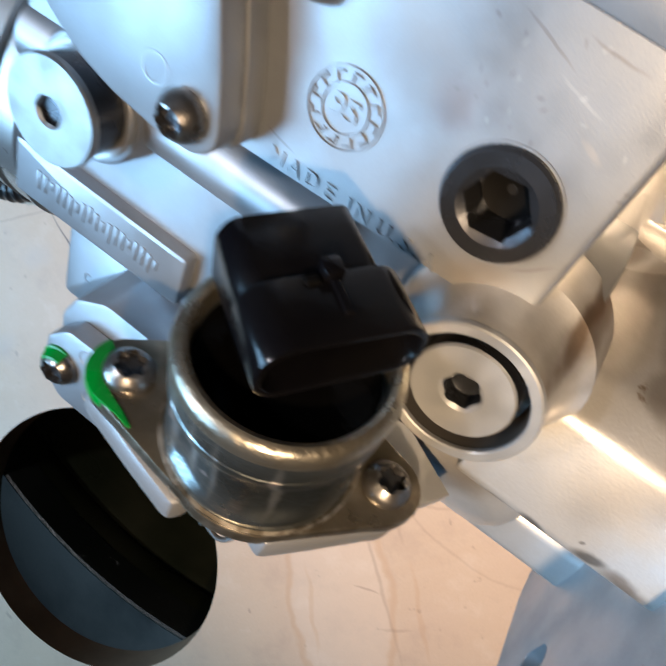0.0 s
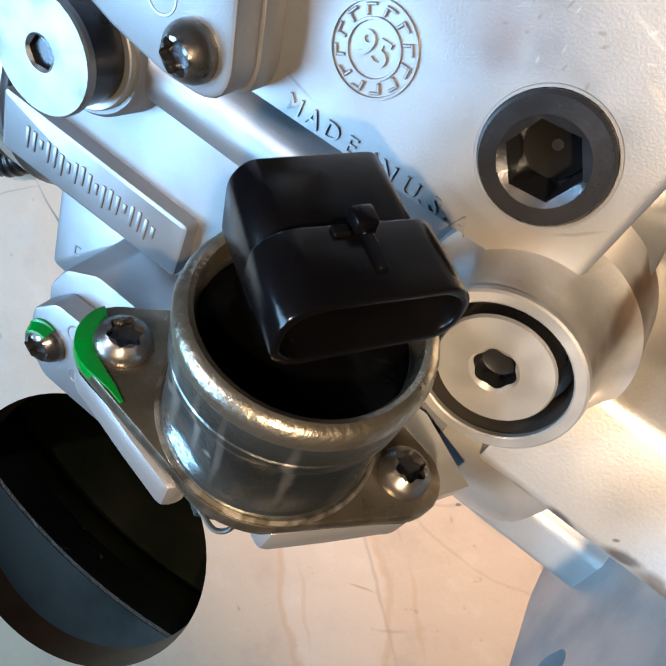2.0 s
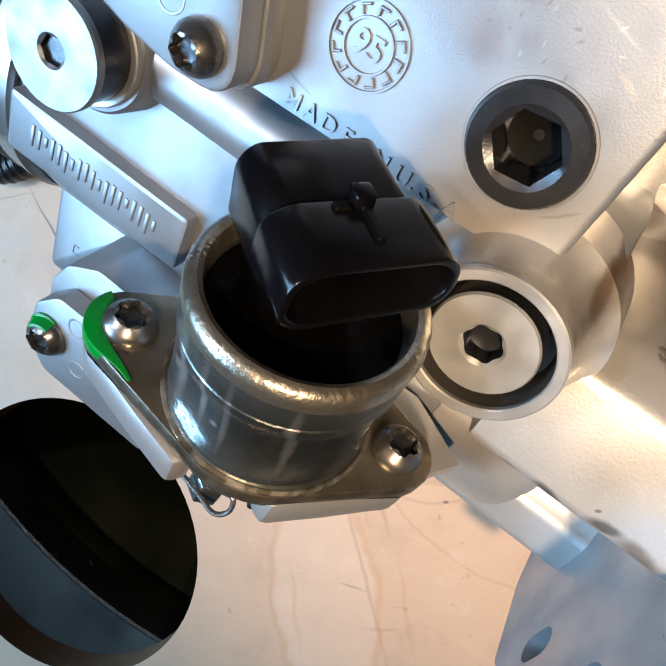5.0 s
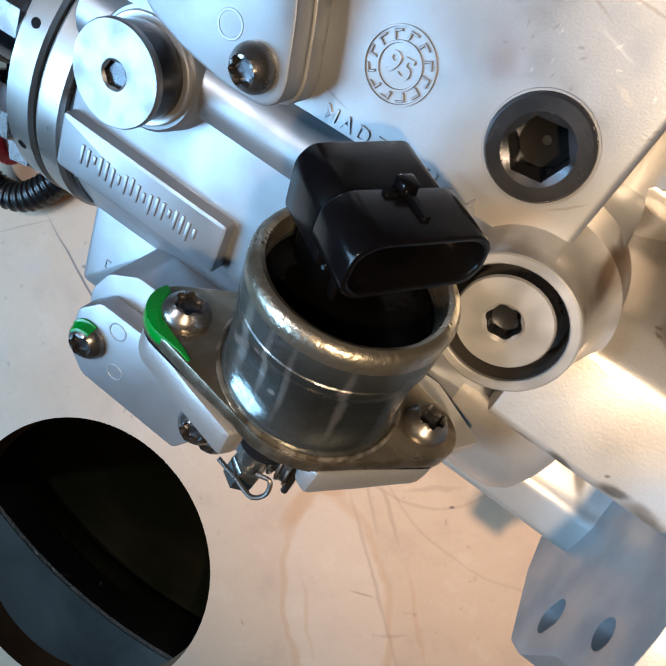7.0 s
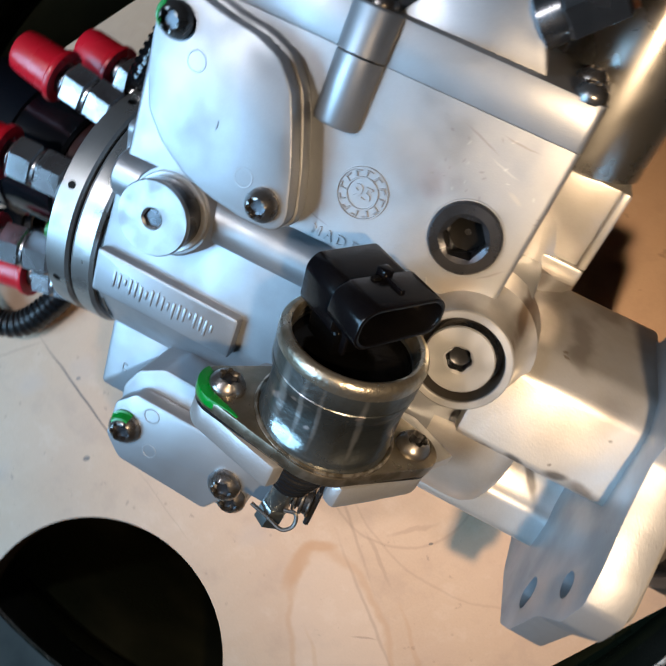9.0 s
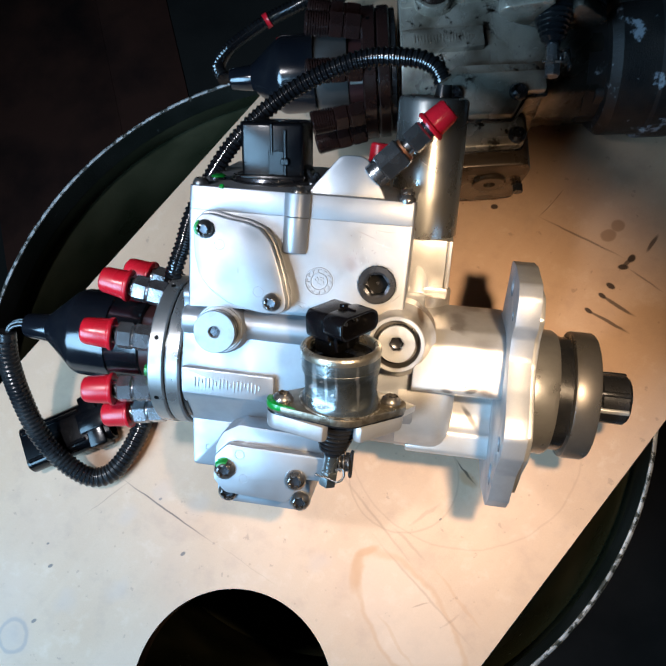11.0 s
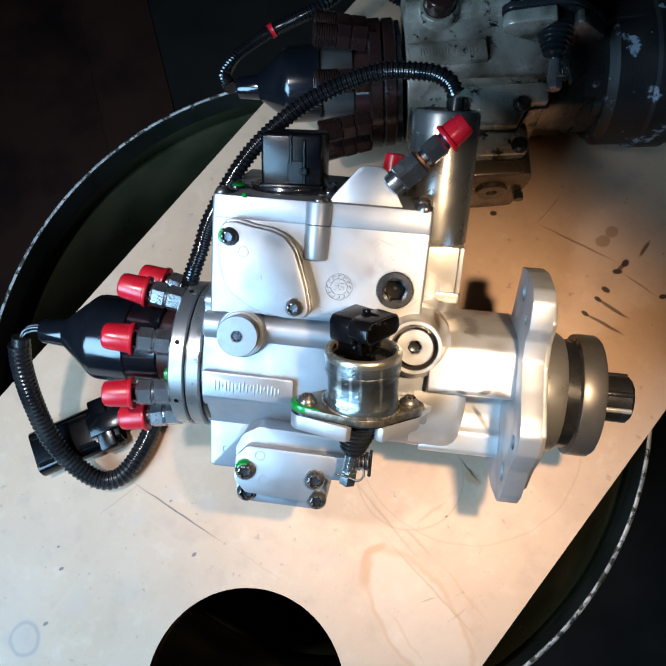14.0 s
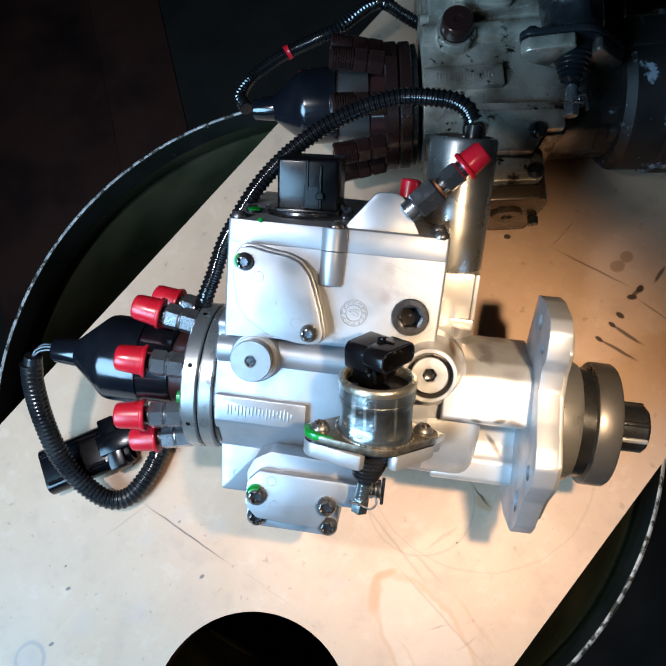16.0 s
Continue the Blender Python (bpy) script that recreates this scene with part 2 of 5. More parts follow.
def marker(m):
    """Two functions that lay marks with a shape of their own over a material: mark (ellipse or ring) and stroke; and one to end with."""
    n, l = m.node_tree.nodes, m.node_tree.links
    p = n["Principled BSDF"]
    colour = p.inputs["Base Color"].links[0].from_socket
    co = n.new("ShaderNodeTexCoord")
    wob = n.new("ShaderNodeTexNoise")
    wob.inputs["Scale"].default_value, wob.inputs["Detail"].default_value = 55, 5
    l.new(co.outputs["Object"], wob.inputs["Vector"])
    mid = n.new("ShaderNodeVectorMath")
    mid.operation = "SUBTRACT"
    mid.inputs[1].default_value = (0.5, 0.5, 0.5)
    l.new(wob.outputs["Color"], mid.inputs[0])

    def mark(x, y, a, b, turn, tone, strength, ring=0.0, soft=0.25, wobble=0.006):
        """An ellipse (or a ring of that share of its width) at x, y with half axes a, b."""
        nonlocal colour
        sc = n.new("ShaderNodeVectorMath")
        sc.operation = "MULTIPLY_ADD"
        sc.inputs[1].default_value = (wobble, wobble, 0)
        l.new(mid.outputs[0], sc.inputs[0])
        l.new(co.outputs["Object"], sc.inputs[2])
        mp = n.new("ShaderNodeMapping")
        mp.vector_type = "TEXTURE"
        mp.inputs["Location"].default_value = (x, y, 0)
        mp.inputs["Rotation"].default_value = (0, 0, radians(turn))
        mp.inputs["Scale"].default_value = (a, b, 1000)
        l.new(sc.outputs[0], mp.inputs["Vector"])
        ln = n.new("ShaderNodeVectorMath")
        ln.operation = "LENGTH"
        l.new(mp.outputs[0], ln.inputs[0])
        d = ln.outputs["Value"]
        if ring:
            k = n.new("ShaderNodeMath")
            k.operation = "SUBTRACT"
            l.new(d, k.inputs[0])
            k.inputs[1].default_value = 1.0 - ring / 2
            k2 = n.new("ShaderNodeMath")
            k2.operation = "ABSOLUTE"
            l.new(k.outputs[0], k2.inputs[0])
            k3 = n.new("ShaderNodeMath")
            k3.operation = "DIVIDE"
            l.new(k2.outputs[0], k3.inputs[0])
            k3.inputs[1].default_value = ring / 2
            d = k3.outputs[0]
        r = n.new("ShaderNodeMapRange")
        r.interpolation_type = "SMOOTHSTEP"
        r.inputs["From Min"].default_value, r.inputs["From Max"].default_value = 1.0 - soft, 1.0 + soft
        r.inputs["To Min"].default_value, r.inputs["To Max"].default_value = strength, 0.0
        l.new(d, r.inputs["Value"])
        mx = n.new("ShaderNodeMix")
        mx.data_type = "RGBA"
        l.new(r.outputs["Result"], mx.inputs["Factor"])
        l.new(colour, mx.inputs["A"])
        mx.inputs["B"].default_value = rgb(tone)
        colour = mx.outputs["Result"]

    def stroke(x0, y0, x1, y1, w, tone, strength, wobble=0.004, soft=0.5):
        mark((x0 + x1) / 2, (y0 + y1) / 2, math.hypot(x1 - x0, y1 - y0) / 2, w, math.degrees(math.atan2(y1 - y0, x1 - x0)), tone, strength, 0.0, soft, wobble)

    def close():
        l.new(colour, p.inputs["Base Color"])
        return m

    return mark, stroke, close


def board_surface():
    """Sanded plywood with drips, a dried ring, scored lines and small marks, each with a shape of its own."""
    m = surface("plywood_top", (0.58, 0.395, 0.262), 0.55, 0.0, (0.50, 0.312, 0.19), 0.55, 7, 900, 0.2, 0.0002, ((0.52, 0.36, 0.25), 0.725, 30))
    n, l = m.node_tree.nodes, m.node_tree.links
    p = n["Principled BSDF"]
    co = n.new("ShaderNodeTexCoord")
    along = n.new("ShaderNodeMapping")
    along.vector_type = "TEXTURE"
    along.inputs["Rotation"].default_value = (0, 0, radians(58.4))
    along.inputs["Scale"].default_value = (0.30, 0.012, 0.05)
    l.new(co.outputs["Object"], along.inputs["Vector"])
    streak = n.new("ShaderNodeTexNoise")
    streak.inputs["Scale"].default_value, streak.inputs["Detail"].default_value = 1.5, 5
    l.new(along.outputs[0], streak.inputs["Vector"])
    cells = n.new("ShaderNodeTexVoronoi")
    cells.inputs["Scale"].default_value = 60
    l.new(co.outputs["Object"], cells.inputs["Vector"])
    bits = n.new("ShaderNodeTexNoise")
    bits.inputs["Scale"].default_value, bits.inputs["Detail"].default_value = 11, 3
    l.new(co.outputs["Object"], bits.inputs["Vector"])
    fine = n.new("ShaderNodeTexNoise")
    fine.inputs["Scale"].default_value, fine.inputs["Detail"].default_value, fine.inputs["Roughness"].default_value = 42, 8, 0.65
    l.new(co.outputs["Object"], fine.inputs["Vector"])
    dents = n.new("ShaderNodeTexNoise")
    dents.inputs["Scale"].default_value, dents.inputs["Detail"].default_value, dents.inputs["Roughness"].default_value = 95, 4, 0.6
    l.new(co.outputs["Object"], dents.inputs["Vector"])
    for source, lo, hi, top, tone in ((streak.outputs["Fac"], 0.50, 0.75, 0.10, (0.50, 0.30, 0.17)), (streak.outputs["Fac"], 0.46, 0.30, 0.05, (0.72, 0.55, 0.41)), (bits.outputs["Fac"], 0.48, 0.70, 0.5, (0.50, 0.33, 0.23)), (cells.outputs["Distance"], 0.07, 0.03, 0.4, (0.26, 0.16, 0.10)), (fine.outputs["Fac"], 0.52, 0.72, 0.5, (0.40, 0.27, 0.19)), (fine.outputs["Fac"], 0.44, 0.30, 0.35, (0.66, 0.50, 0.37)), (dents.outputs["Fac"], 0.66, 0.70, 0.55, (0.30, 0.20, 0.14))):
        r = n.new("ShaderNodeMapRange")
        r.inputs["From Min"].default_value, r.inputs["From Max"].default_value, r.inputs["To Max"].default_value = lo, hi, top
        l.new(source, r.inputs["Value"])
        mx = n.new("ShaderNodeMix")
        mx.data_type = "RGBA"
        l.new(r.outputs["Result"], mx.inputs["Factor"])
        l.new(p.inputs["Base Color"].links[0].from_socket, mx.inputs["A"])
        mx.inputs["B"].default_value = rgb(tone)
        l.new(mx.outputs["Result"], p.inputs["Base Color"])
    mark, stroke, close = marker(m)
    oil, tea, line, pale = (0.035, 0.018, 0.010), (0.46, 0.25, 0.12), (0.20, 0.12, 0.08), (0.74, 0.60, 0.48)
    mark(0.072, -0.198, 0.060, 0.026, -50, (0.70, 0.54, 0.42), 0.25, 0.0, 0.2, 0.010)
    mark(0.072, -0.198, 0.062, 0.028, -50, tea, 0.38, 0.12, 0.8, 0.012)
    mark(0.029, -0.168, 0.0045, 0.013, -8, tea, 0.6, 0.0, 0.4, 0.010)
    mark(0.035, -0.152, 0.009, 0.003, 30, tea, 0.6, 0.0, 0.4, 0.008)
    for v in ((0.1950, 0.0630, 0.2180, 0.0500, 0.0014), (0.1850, 0.0500, 0.2140, 0.0360, 0.0013), (0.2350, 0.1170, 0.2270, 0.1030, 0.0016), (0.2160, 0.0960, 0.2100, 0.0880, 0.0016)):
        stroke(*v, oil, 0.8, 0.003, 0.35)
    for x, y, a, b, turn in ((0.2160, 0.0960, 0.0034, 0.0026, 60), (0.2100, 0.0880, 0.0042, 0.0022, 10), (0.2010, 0.0720, 0.0038, 0.0021, -30), (0.1950, 0.0630, 0.0034, 0.0019, -32), (0.1850, 0.0500, 0.0034, 0.0018, -30), (0.107, 0.131, 0.0028, 0.0022, 0), (0.246, 0.070, 0.003, 0.002, 20)):
        mark(x, y, a, b, turn, oil, 0.97, 0.0, 0.25, 0.003)
    for x, y, a in ((0.2050, 0.1230, 0.0056), (0.1980, 0.1140, 0.0060)):
        mark(x, y, a, a * 0.9, 20, (0.22, 0.11, 0.05), 0.55, 0.0, 0.15, 0.004)
    stroke(0.1510, 0.1220, 0.2030, 0.0990, 0.0008, oil, 0.6, 0.002)
    stroke(0.2160, 0.0860, 0.2380, 0.0720, 0.0007, oil, 0.5, 0.002)
    stroke(0.1440, 0.1270, 0.1540, 0.1400, 0.0005, line, 0.6, 0.002)
    stroke(0.1540, 0.1400, 0.1600, 0.1500, 0.0005, line, 0.6, 0.002)
    stroke(-0.156, -0.1275, -0.092, -0.1576, 0.0006, (0.11, 0.07, 0.05), 0.9, 0.002)
    stroke(-0.076, -0.164, -0.034, -0.183, 0.0004, line, 0.18, 0.003)
    stroke(0.014, -0.104, 0.062, -0.150, 0.0008, line, 0.32, 0.003, 0.9)
    stroke(0.050, -0.150, 0.104, -0.196, 0.0008, line, 0.3, 0.004, 0.9)
    stroke(-0.186, -0.152, -0.158, -0.126, 0.0004, line, 0.35, 0.003)
    mark(0.056, -0.094, 0.042, 0.042, 0, line, 0.22, 0.030, 0.9, 0.003)
    mark(0.098, -0.060, 0.088, 0.082, 0, line, 0.16, 0.015, 0.9, 0.004)
    stroke(0.073, -0.186, 0.083, -0.181, 0.0006, line, 0.4)
    stroke(0.094, -0.196, 0.106, -0.186, 0.0008, line, 0.22, 0.006)
    stroke(0.051, -0.197, 0.076, -0.226, 0.0012, tea, 0.28, 0.008)
    stroke(0.089, -0.161, 0.120, -0.192, 0.0012, tea, 0.28, 0.008)
    stroke(0.054, -0.134, 0.076, -0.150, 0.001, line, 0.25, 0.006)
    stroke(0.066, -0.129, 0.083, -0.113, 0.001, line, 0.25, 0.008)
    mark(0.104, -0.090, 0.007, 0.004, -40, tea, 0.7, 0.0, 0.4, 0.008)
    stroke(0.096, -0.078, 0.108, -0.092, 0.0008, oil, 0.8, 0.008)
    for x, y, r in ((-0.105, -0.173, 0.0022), (-0.208, -0.196, 0.002), (-0.214, -0.180, 0.0012), (-0.212, -0.237, 0.0022), (-0.130, -0.135, 0.0014), (0.086, -0.122, 0.0012)):
        mark(x, y, r, r * 0.6, 40, (0.10, 0.08, 0.07), 0.85, 0.0, 0.3, 0.003)
    mark(-0.226, -0.250, 0.0125, 0.0135, 0, (0.26, 0.21, 0.19), 0.6, 0.2, 0.7, 0.006)
    mark(-0.226, -0.250, 0.011, 0.012, 0, (0.36, 0.29, 0.26), 0.4, 0.0, 0.8, 0.018)
    for x, y in ((-0.13, -0.13), (-0.155, -0.15), (-0.10, -0.135), (-0.19, -0.22), (-0.15, -0.205), (0.0, -0.165)):
        mark(x, y, 0.008, 0.006, 30, (0.46, 0.36, 0.30), 0.35, 0.0, 0.8, 0.016)
    return close()


def stained_cast():
    """The neck's casting with oil smears and brown stains."""
    mark, stroke, close = marker(cast_worn_lit)
    brown, dark = (0.11, 0.072, 0.042), (0.035, 0.03, 0.026)
    stroke(0.090, -0.074, 0.099, -0.086, 0.0016, dark, 0.75, 0.003)
    stroke(0.0575, -0.008, 0.0595, -0.018, 0.0014, brown, 0.8, 0.005)
    mark(0.060, -0.012, 0.005, 0.003, 60, brown, 0.6, 0.0, 0.7, 0.012)
    mark(0.069, -0.016, 0.006, 0.0035, 40, brown, 0.4, 0.0, 0.7, 0.014)
    mark(0.076, -0.010, 0.008, 0.003, -10, brown, 0.3, 0.0, 0.7, 0.014)
    mark(0.082, -0.0196, 0.005, 0.002, -30, brown, 0.45, 0.0, 0.6, 0.010)
    mark(0.090, -0.014, 0.007, 0.003, 10, brown, 0.5, 0.0, 0.7, 0.012)
    mark(0.077, -0.0548, 0.003, 0.0010, -5, dark, 0.7, 0.0, 0.5, 0.004)
    mark(0.0905, -0.0535, 0.004, 0.0014, 5, dark, 0.75, 0.0, 0.5, 0.006)
    mark(0.100, -0.0545, 0.005, 0.0018, 5, brown, 0.7, 0.0, 0.6, 0.008)
    mark(0.066, -0.0555, 0.003, 0.0012, 5, brown, 0.6, 0.0, 0.6, 0.008)
    mark(0.084, -0.040, 0.010, 0.006, 30, brown, 0.25, 0.0, 0.8, 0.016)
    mark(0.096, -0.030, 0.006, 0.004, 60, brown, 0.3, 0.0, 0.8, 0.014)
    mark(0.060, -0.070, 0.010, 0.005, 30, brown, 0.4, 0.0, 0.8, 0.012)
    for x, y in ((0.087, -0.051), (0.099, -0.036)):
        mark(x, y, 0.0007, 0.0004, 30, dark, 0.6, 0.0, 0.4, 0.002)
    return close()


cast_worn_lit = stained_cast()


def grimy_shaded_cast():
    """Old casting; its wide black patch towards the drive end paints grime and shade."""
    mark, stroke, close = marker(old_cast)
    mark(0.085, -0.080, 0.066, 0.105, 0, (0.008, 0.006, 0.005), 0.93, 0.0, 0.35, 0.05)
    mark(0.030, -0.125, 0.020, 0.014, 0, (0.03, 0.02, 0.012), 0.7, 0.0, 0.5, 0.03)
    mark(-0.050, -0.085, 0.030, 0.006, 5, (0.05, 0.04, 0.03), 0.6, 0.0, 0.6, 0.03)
    return close()


old_cast = grimy_shaded_cast()


def smudged_cast():
    """The box's cast face, with a grey thumb-sized smudge and a few scuffs."""
    mark, stroke, close = marker(surface("cast_aluminium_smudged", (0.35, 0.37, 0.395), 0.42, 0.66, (0.275, 0.29, 0.305), 0.6, 60, 2300, 0.17, 0.0002, ((0.36, 0.33, 0.29), 0.74, 170)))
    mark(0.010, 0.014, 0.008, 0.005, -20, (0.24, 0.22, 0.21), 0.4, 0.0, 0.9, 0.020)
    mark(0.018, 0.012, 0.004, 0.003, 10, (0.18, 0.15, 0.15), 0.6, 0.0, 0.9, 0.016)
    mark(0.004, 0.020, 0.006, 0.004, 10, (0.36, 0.34, 0.32), 0.4, 0.0, 0.9, 0.012)
    stroke(0.030, 0.024, 0.038, 0.022, 0.0003, (0.5, 0.5, 0.5), 0.3)
    stroke(0.038, 0.018, 0.042, 0.016, 0.0006, (0.42, 0.40, 0.38), 0.6)
    mark(0.036, -0.014, 0.006, 0.004, 30, (0.36, 0.30, 0.22), 0.5, 0.0, 0.8, 0.01)
    pits = random.Random(7)
    for k in range(22):
        x, y = pits.uniform(0.014, 0.049), pits.uniform(0.012, 0.033)
        light = k % 3 == 0
        mark(x, y, pits.uniform(0.0003, 0.0007), pits.uniform(0.00015, 0.0003), pits.uniform(0, 180), (0.52, 0.53, 0.54) if light else (0.19, 0.18, 0.175), 0.5, 0.0, 0.6, 0.002)
    for x0, y0, x1, y1 in ((0.020, 0.029, 0.030, 0.026), (0.031, 0.031, 0.040, 0.030), (-0.012, -0.012, -0.006, -0.0135), (0.041, -0.008, 0.046, -0.003)):
        stroke(x0, y0, x1, y1, 0.0003, (0.20, 0.185, 0.175), 0.55, 0.003)
    return close()


def scuffed_lit_can():
    """Dull scuffed plating; highlight streaks and a dark middle are painted along the can."""
    mark, stroke, close = marker(zinc)
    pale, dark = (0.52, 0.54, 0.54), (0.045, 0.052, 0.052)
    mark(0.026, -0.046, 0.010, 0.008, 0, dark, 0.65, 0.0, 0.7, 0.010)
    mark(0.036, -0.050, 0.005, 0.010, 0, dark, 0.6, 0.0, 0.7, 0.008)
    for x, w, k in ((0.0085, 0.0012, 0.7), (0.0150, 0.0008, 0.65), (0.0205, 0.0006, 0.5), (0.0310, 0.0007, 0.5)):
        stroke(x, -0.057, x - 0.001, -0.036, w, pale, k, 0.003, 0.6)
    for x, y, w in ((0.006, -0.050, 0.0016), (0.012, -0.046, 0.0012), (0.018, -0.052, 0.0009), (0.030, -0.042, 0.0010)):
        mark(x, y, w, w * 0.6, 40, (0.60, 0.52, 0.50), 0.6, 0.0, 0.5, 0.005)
    return close()


zinc = scuffed_lit_can()


# ---- mesh tools (millimetres in, metres out) ----
def V(*a):
    return Vector(a)


def basis(axis, ref=(0, 0, 1)):
    """Two unit vectors across the axis; the first lies as near to ref as it can."""
    a = Vector(axis).normalized()
    r = Vector(ref)
    if abs(a.dot(r.normalized())) > 0.95:
        r = V(1, 0, 0)
    u = (r - a * r.dot(a)).normalized()
    return u, a.cross(u)


def finish(bm, angle=33.0):
    bmesh.ops.recalc_face_normals(bm, faces=bm.faces)
    for f in bm.faces:
        f.smooth = True
    for e in bm.edges:
        if len(e.link_faces) == 2 and e.calc_face_angle(0.0) > radians(angle):
            e.smooth = False
    return bm


def part(name, bm, material, parent=None, label="", raw=False, angle=33.0):
    """Links a bmesh as one mesh object under a thing or a part."""
    if not raw:
        finish(bm, angle)
    bmesh.ops.scale(bm, vec=(0.001,) * 3, verts=bm.verts)
    me = bpy.data.meshes.new(name)
    bm.to_mesh(me)
    bm.free()
    me.materials.append(material)
    ob = new(name, me)
    if parent:
        ob.parent = parent
    return tagged(ob, label) if label else ob


def join(*bms):
    out = bms[0]
    for b in bms[1:]:
        me = bpy.data.meshes.new("tmp")
        b.to_mesh(me)
        out.from_mesh(me)
        b.free()
        bpy.data.meshes.remove(me)
    return out


def lathe(profile, origin, axis, segs=40, ref=(0, 0, 1), wave=None):
    """A turned form. profile: (height along the axis, radius[, depth of a six-lobed wave]); open ends are capped."""
    bm, o, a = bmesh.new(), Vector(origin), Vector(axis).normalized()
    u, v = basis(axis, ref)
    rings = []
    for h, r, *w in profile:
        if r <= 1e-6:
            rings.append([bm.verts.new(o + a * h)])
            continue
        ring = []
        for k in range(segs):
            t = 2 * math.pi * k / segs
            q = r * (1 + (w[0] * math.cos(6 * t) if w else 0))
            ring.append(bm.verts.new(o + a * h + u * (q * math.cos(t)) + v * (q * math.sin(t))))
        rings.append(ring)
    for p, q in zip(rings, rings[1:]):
        for k in range(segs):
            k2 = (k + 1) % segs
            face = [p[k % len(p)], p[k2 % len(p)], q[k2 % len(q)], q[k % len(q)]]
            face = list(dict.fromkeys(face))
            if len(face) > 2:
                bm.faces.new(face)
    for ring in (rings[0], rings[-1]):
        if len(ring) > 2:
            bm.faces.new(ring)
    return bm


def tube_open(profile, origin, axis, segs=40, ref=(0, 0, 1)):
    """A turned form whose profile is a closed loop (rings, washers, cans with an inside)."""
    bm, o, a = bmesh.new(), Vector(origin), Vector(axis).normalized()
    u, v = basis(axis, ref)
    rings = [[bm.verts.new(o + a * h + (u * math.cos(2 * math.pi * k / segs) + v * math.sin(2 * math.pi * k / segs)) * r) for k in range(segs)] for h, r in profile]
    for p, q in zip(rings, rings[1:] + rings[:1]):
        for k in range(segs):
            bm.faces.new([p[k], p[(k + 1) % segs], q[(k + 1) % segs], q[k]])
    return bm


def rounded(poly, r, n=4):
    """A polygon with its corners rounded."""
    out, m = [], len(poly)
    for k in range(m):
        p, a, b = Vector(poly[k]), Vector(poly[k - 1]), Vector(poly[(k + 1) % m])
        da, db = a - p, b - p
        q = min(r, da.length * 0.45, db.length * 0.45)
        s, e = p + da.normalized() * q, p + db.normalized() * q
        for j in range(n + 1):
            t = j / n
            out.append(((1 - t) ** 2 * s + 2 * t * (1 - t) * p + t * t * e)[:])
    return out


def prism(poly, place, d0, d1, holes=(), bevel=0.0, segments=2):
    """A plate: the outline (with holes) in the plane of place(u, v, d), from depth d0 to d1."""
    bm, edges = bmesh.new(), []
    for loop in (poly, *holes):
        vs = [bm.verts.new(place(u, v, d0)) for u, v in loop]
        edges += [bm.edges.new((vs[k - 1], vs[k])) for k in range(len(vs))]
    if holes:
        bmesh.ops.triangle_fill(bm, edges=edges, use_beauty=True, use_dissolve=False)
    else:
        bm.faces.new(bm.verts)
    base = list(bm.faces)
    got = bmesh.ops.extrude_face_region(bm, geom=base)
    move = Vector(place(0, 0, d1)) - Vector(place(0, 0, d0))
    top = [g for g in got["geom"] if isinstance(g, bmesh.types.BMVert)]
    bmesh.ops.translate(bm, vec=move, verts=top)
    bmesh.ops.recalc_face_normals(bm, faces=bm.faces)
    if bevel:
        rim = [e for e in bm.edges if len(e.link_faces) == 2 and e.calc_face_angle(0) > radians(50)]
        bmesh.ops.bevel(bm, geom=rim, offset=bevel, segments=segments, profile=0.5, affect="EDGES", clamp_overlap=True)
    return bm


def carve(bm, cutter):
    """Takes the cutter's form out of a mesh."""
    obs = []
    for b in (bm, cutter):
        bmesh.ops.recalc_face_normals(b, faces=b.faces)
        me = bpy.data.meshes.new("tmp")
        b.to_mesh(me)
        b.free()
        obs.append(new("tmp", me))
    cut = obs[0].modifiers.new("cut", "BOOLEAN")
    cut.operation, cut.object, cut.solver = "DIFFERENCE", obs[1], "EXACT"
    bpy.context.view_layer.update()
    me = bpy.data.meshes.new_from_object(obs[0].evaluated_get(bpy.context.evaluated_depsgraph_get()))
    out = bmesh.new()
    out.from_mesh(me)
    for o in obs:
        d = o.data
        bpy.data.objects.remove(o)
        bpy.data.meshes.remove(d)
    bpy.data.meshes.remove(me)
    return out


def facing(u, v, d):
    return V(u, v, d)


def along_x(y, z, d):
    return V(d, y, z)


def circle(cu, cv, r, n=24):
    return [(cu + r * math.cos(2 * math.pi * k / n), cv + r * math.sin(2 * math.pi * k / n)) for k in range(n)]


def box(x0, x1, y0, y1, z0, z1, bevel=1.0, segments=2):
    bm = bmesh.new()
    bmesh.ops.create_cube(bm, size=1.0, matrix=Matrix.Translation(((x0 + x1) / 2, (y0 + y1) / 2, (z0 + z1) / 2)) @ Matrix.Diagonal((x1 - x0, y1 - y0, z1 - z0, 1)))
    if bevel:
        bmesh.ops.bevel(bm, geom=list(bm.edges), offset=bevel, segments=segments, profile=0.5, affect="EDGES", clamp_overlap=True)
    return bm


def turned(bm, m):
    bmesh.ops.transform(bm, matrix=m, verts=bm.verts)
    return bm


def frame_at(o, x, y):
    """A placing matrix from an origin and two axes (the second is squared to the first)."""
    x = Vector(x).normalized()
    y = (Vector(y) - x * Vector(y).dot(x)).normalized()
    z = x.cross(y)
    m = Matrix((x, y, z)).transposed().to_4x4()
    m.translation = Vector(o)
    return m


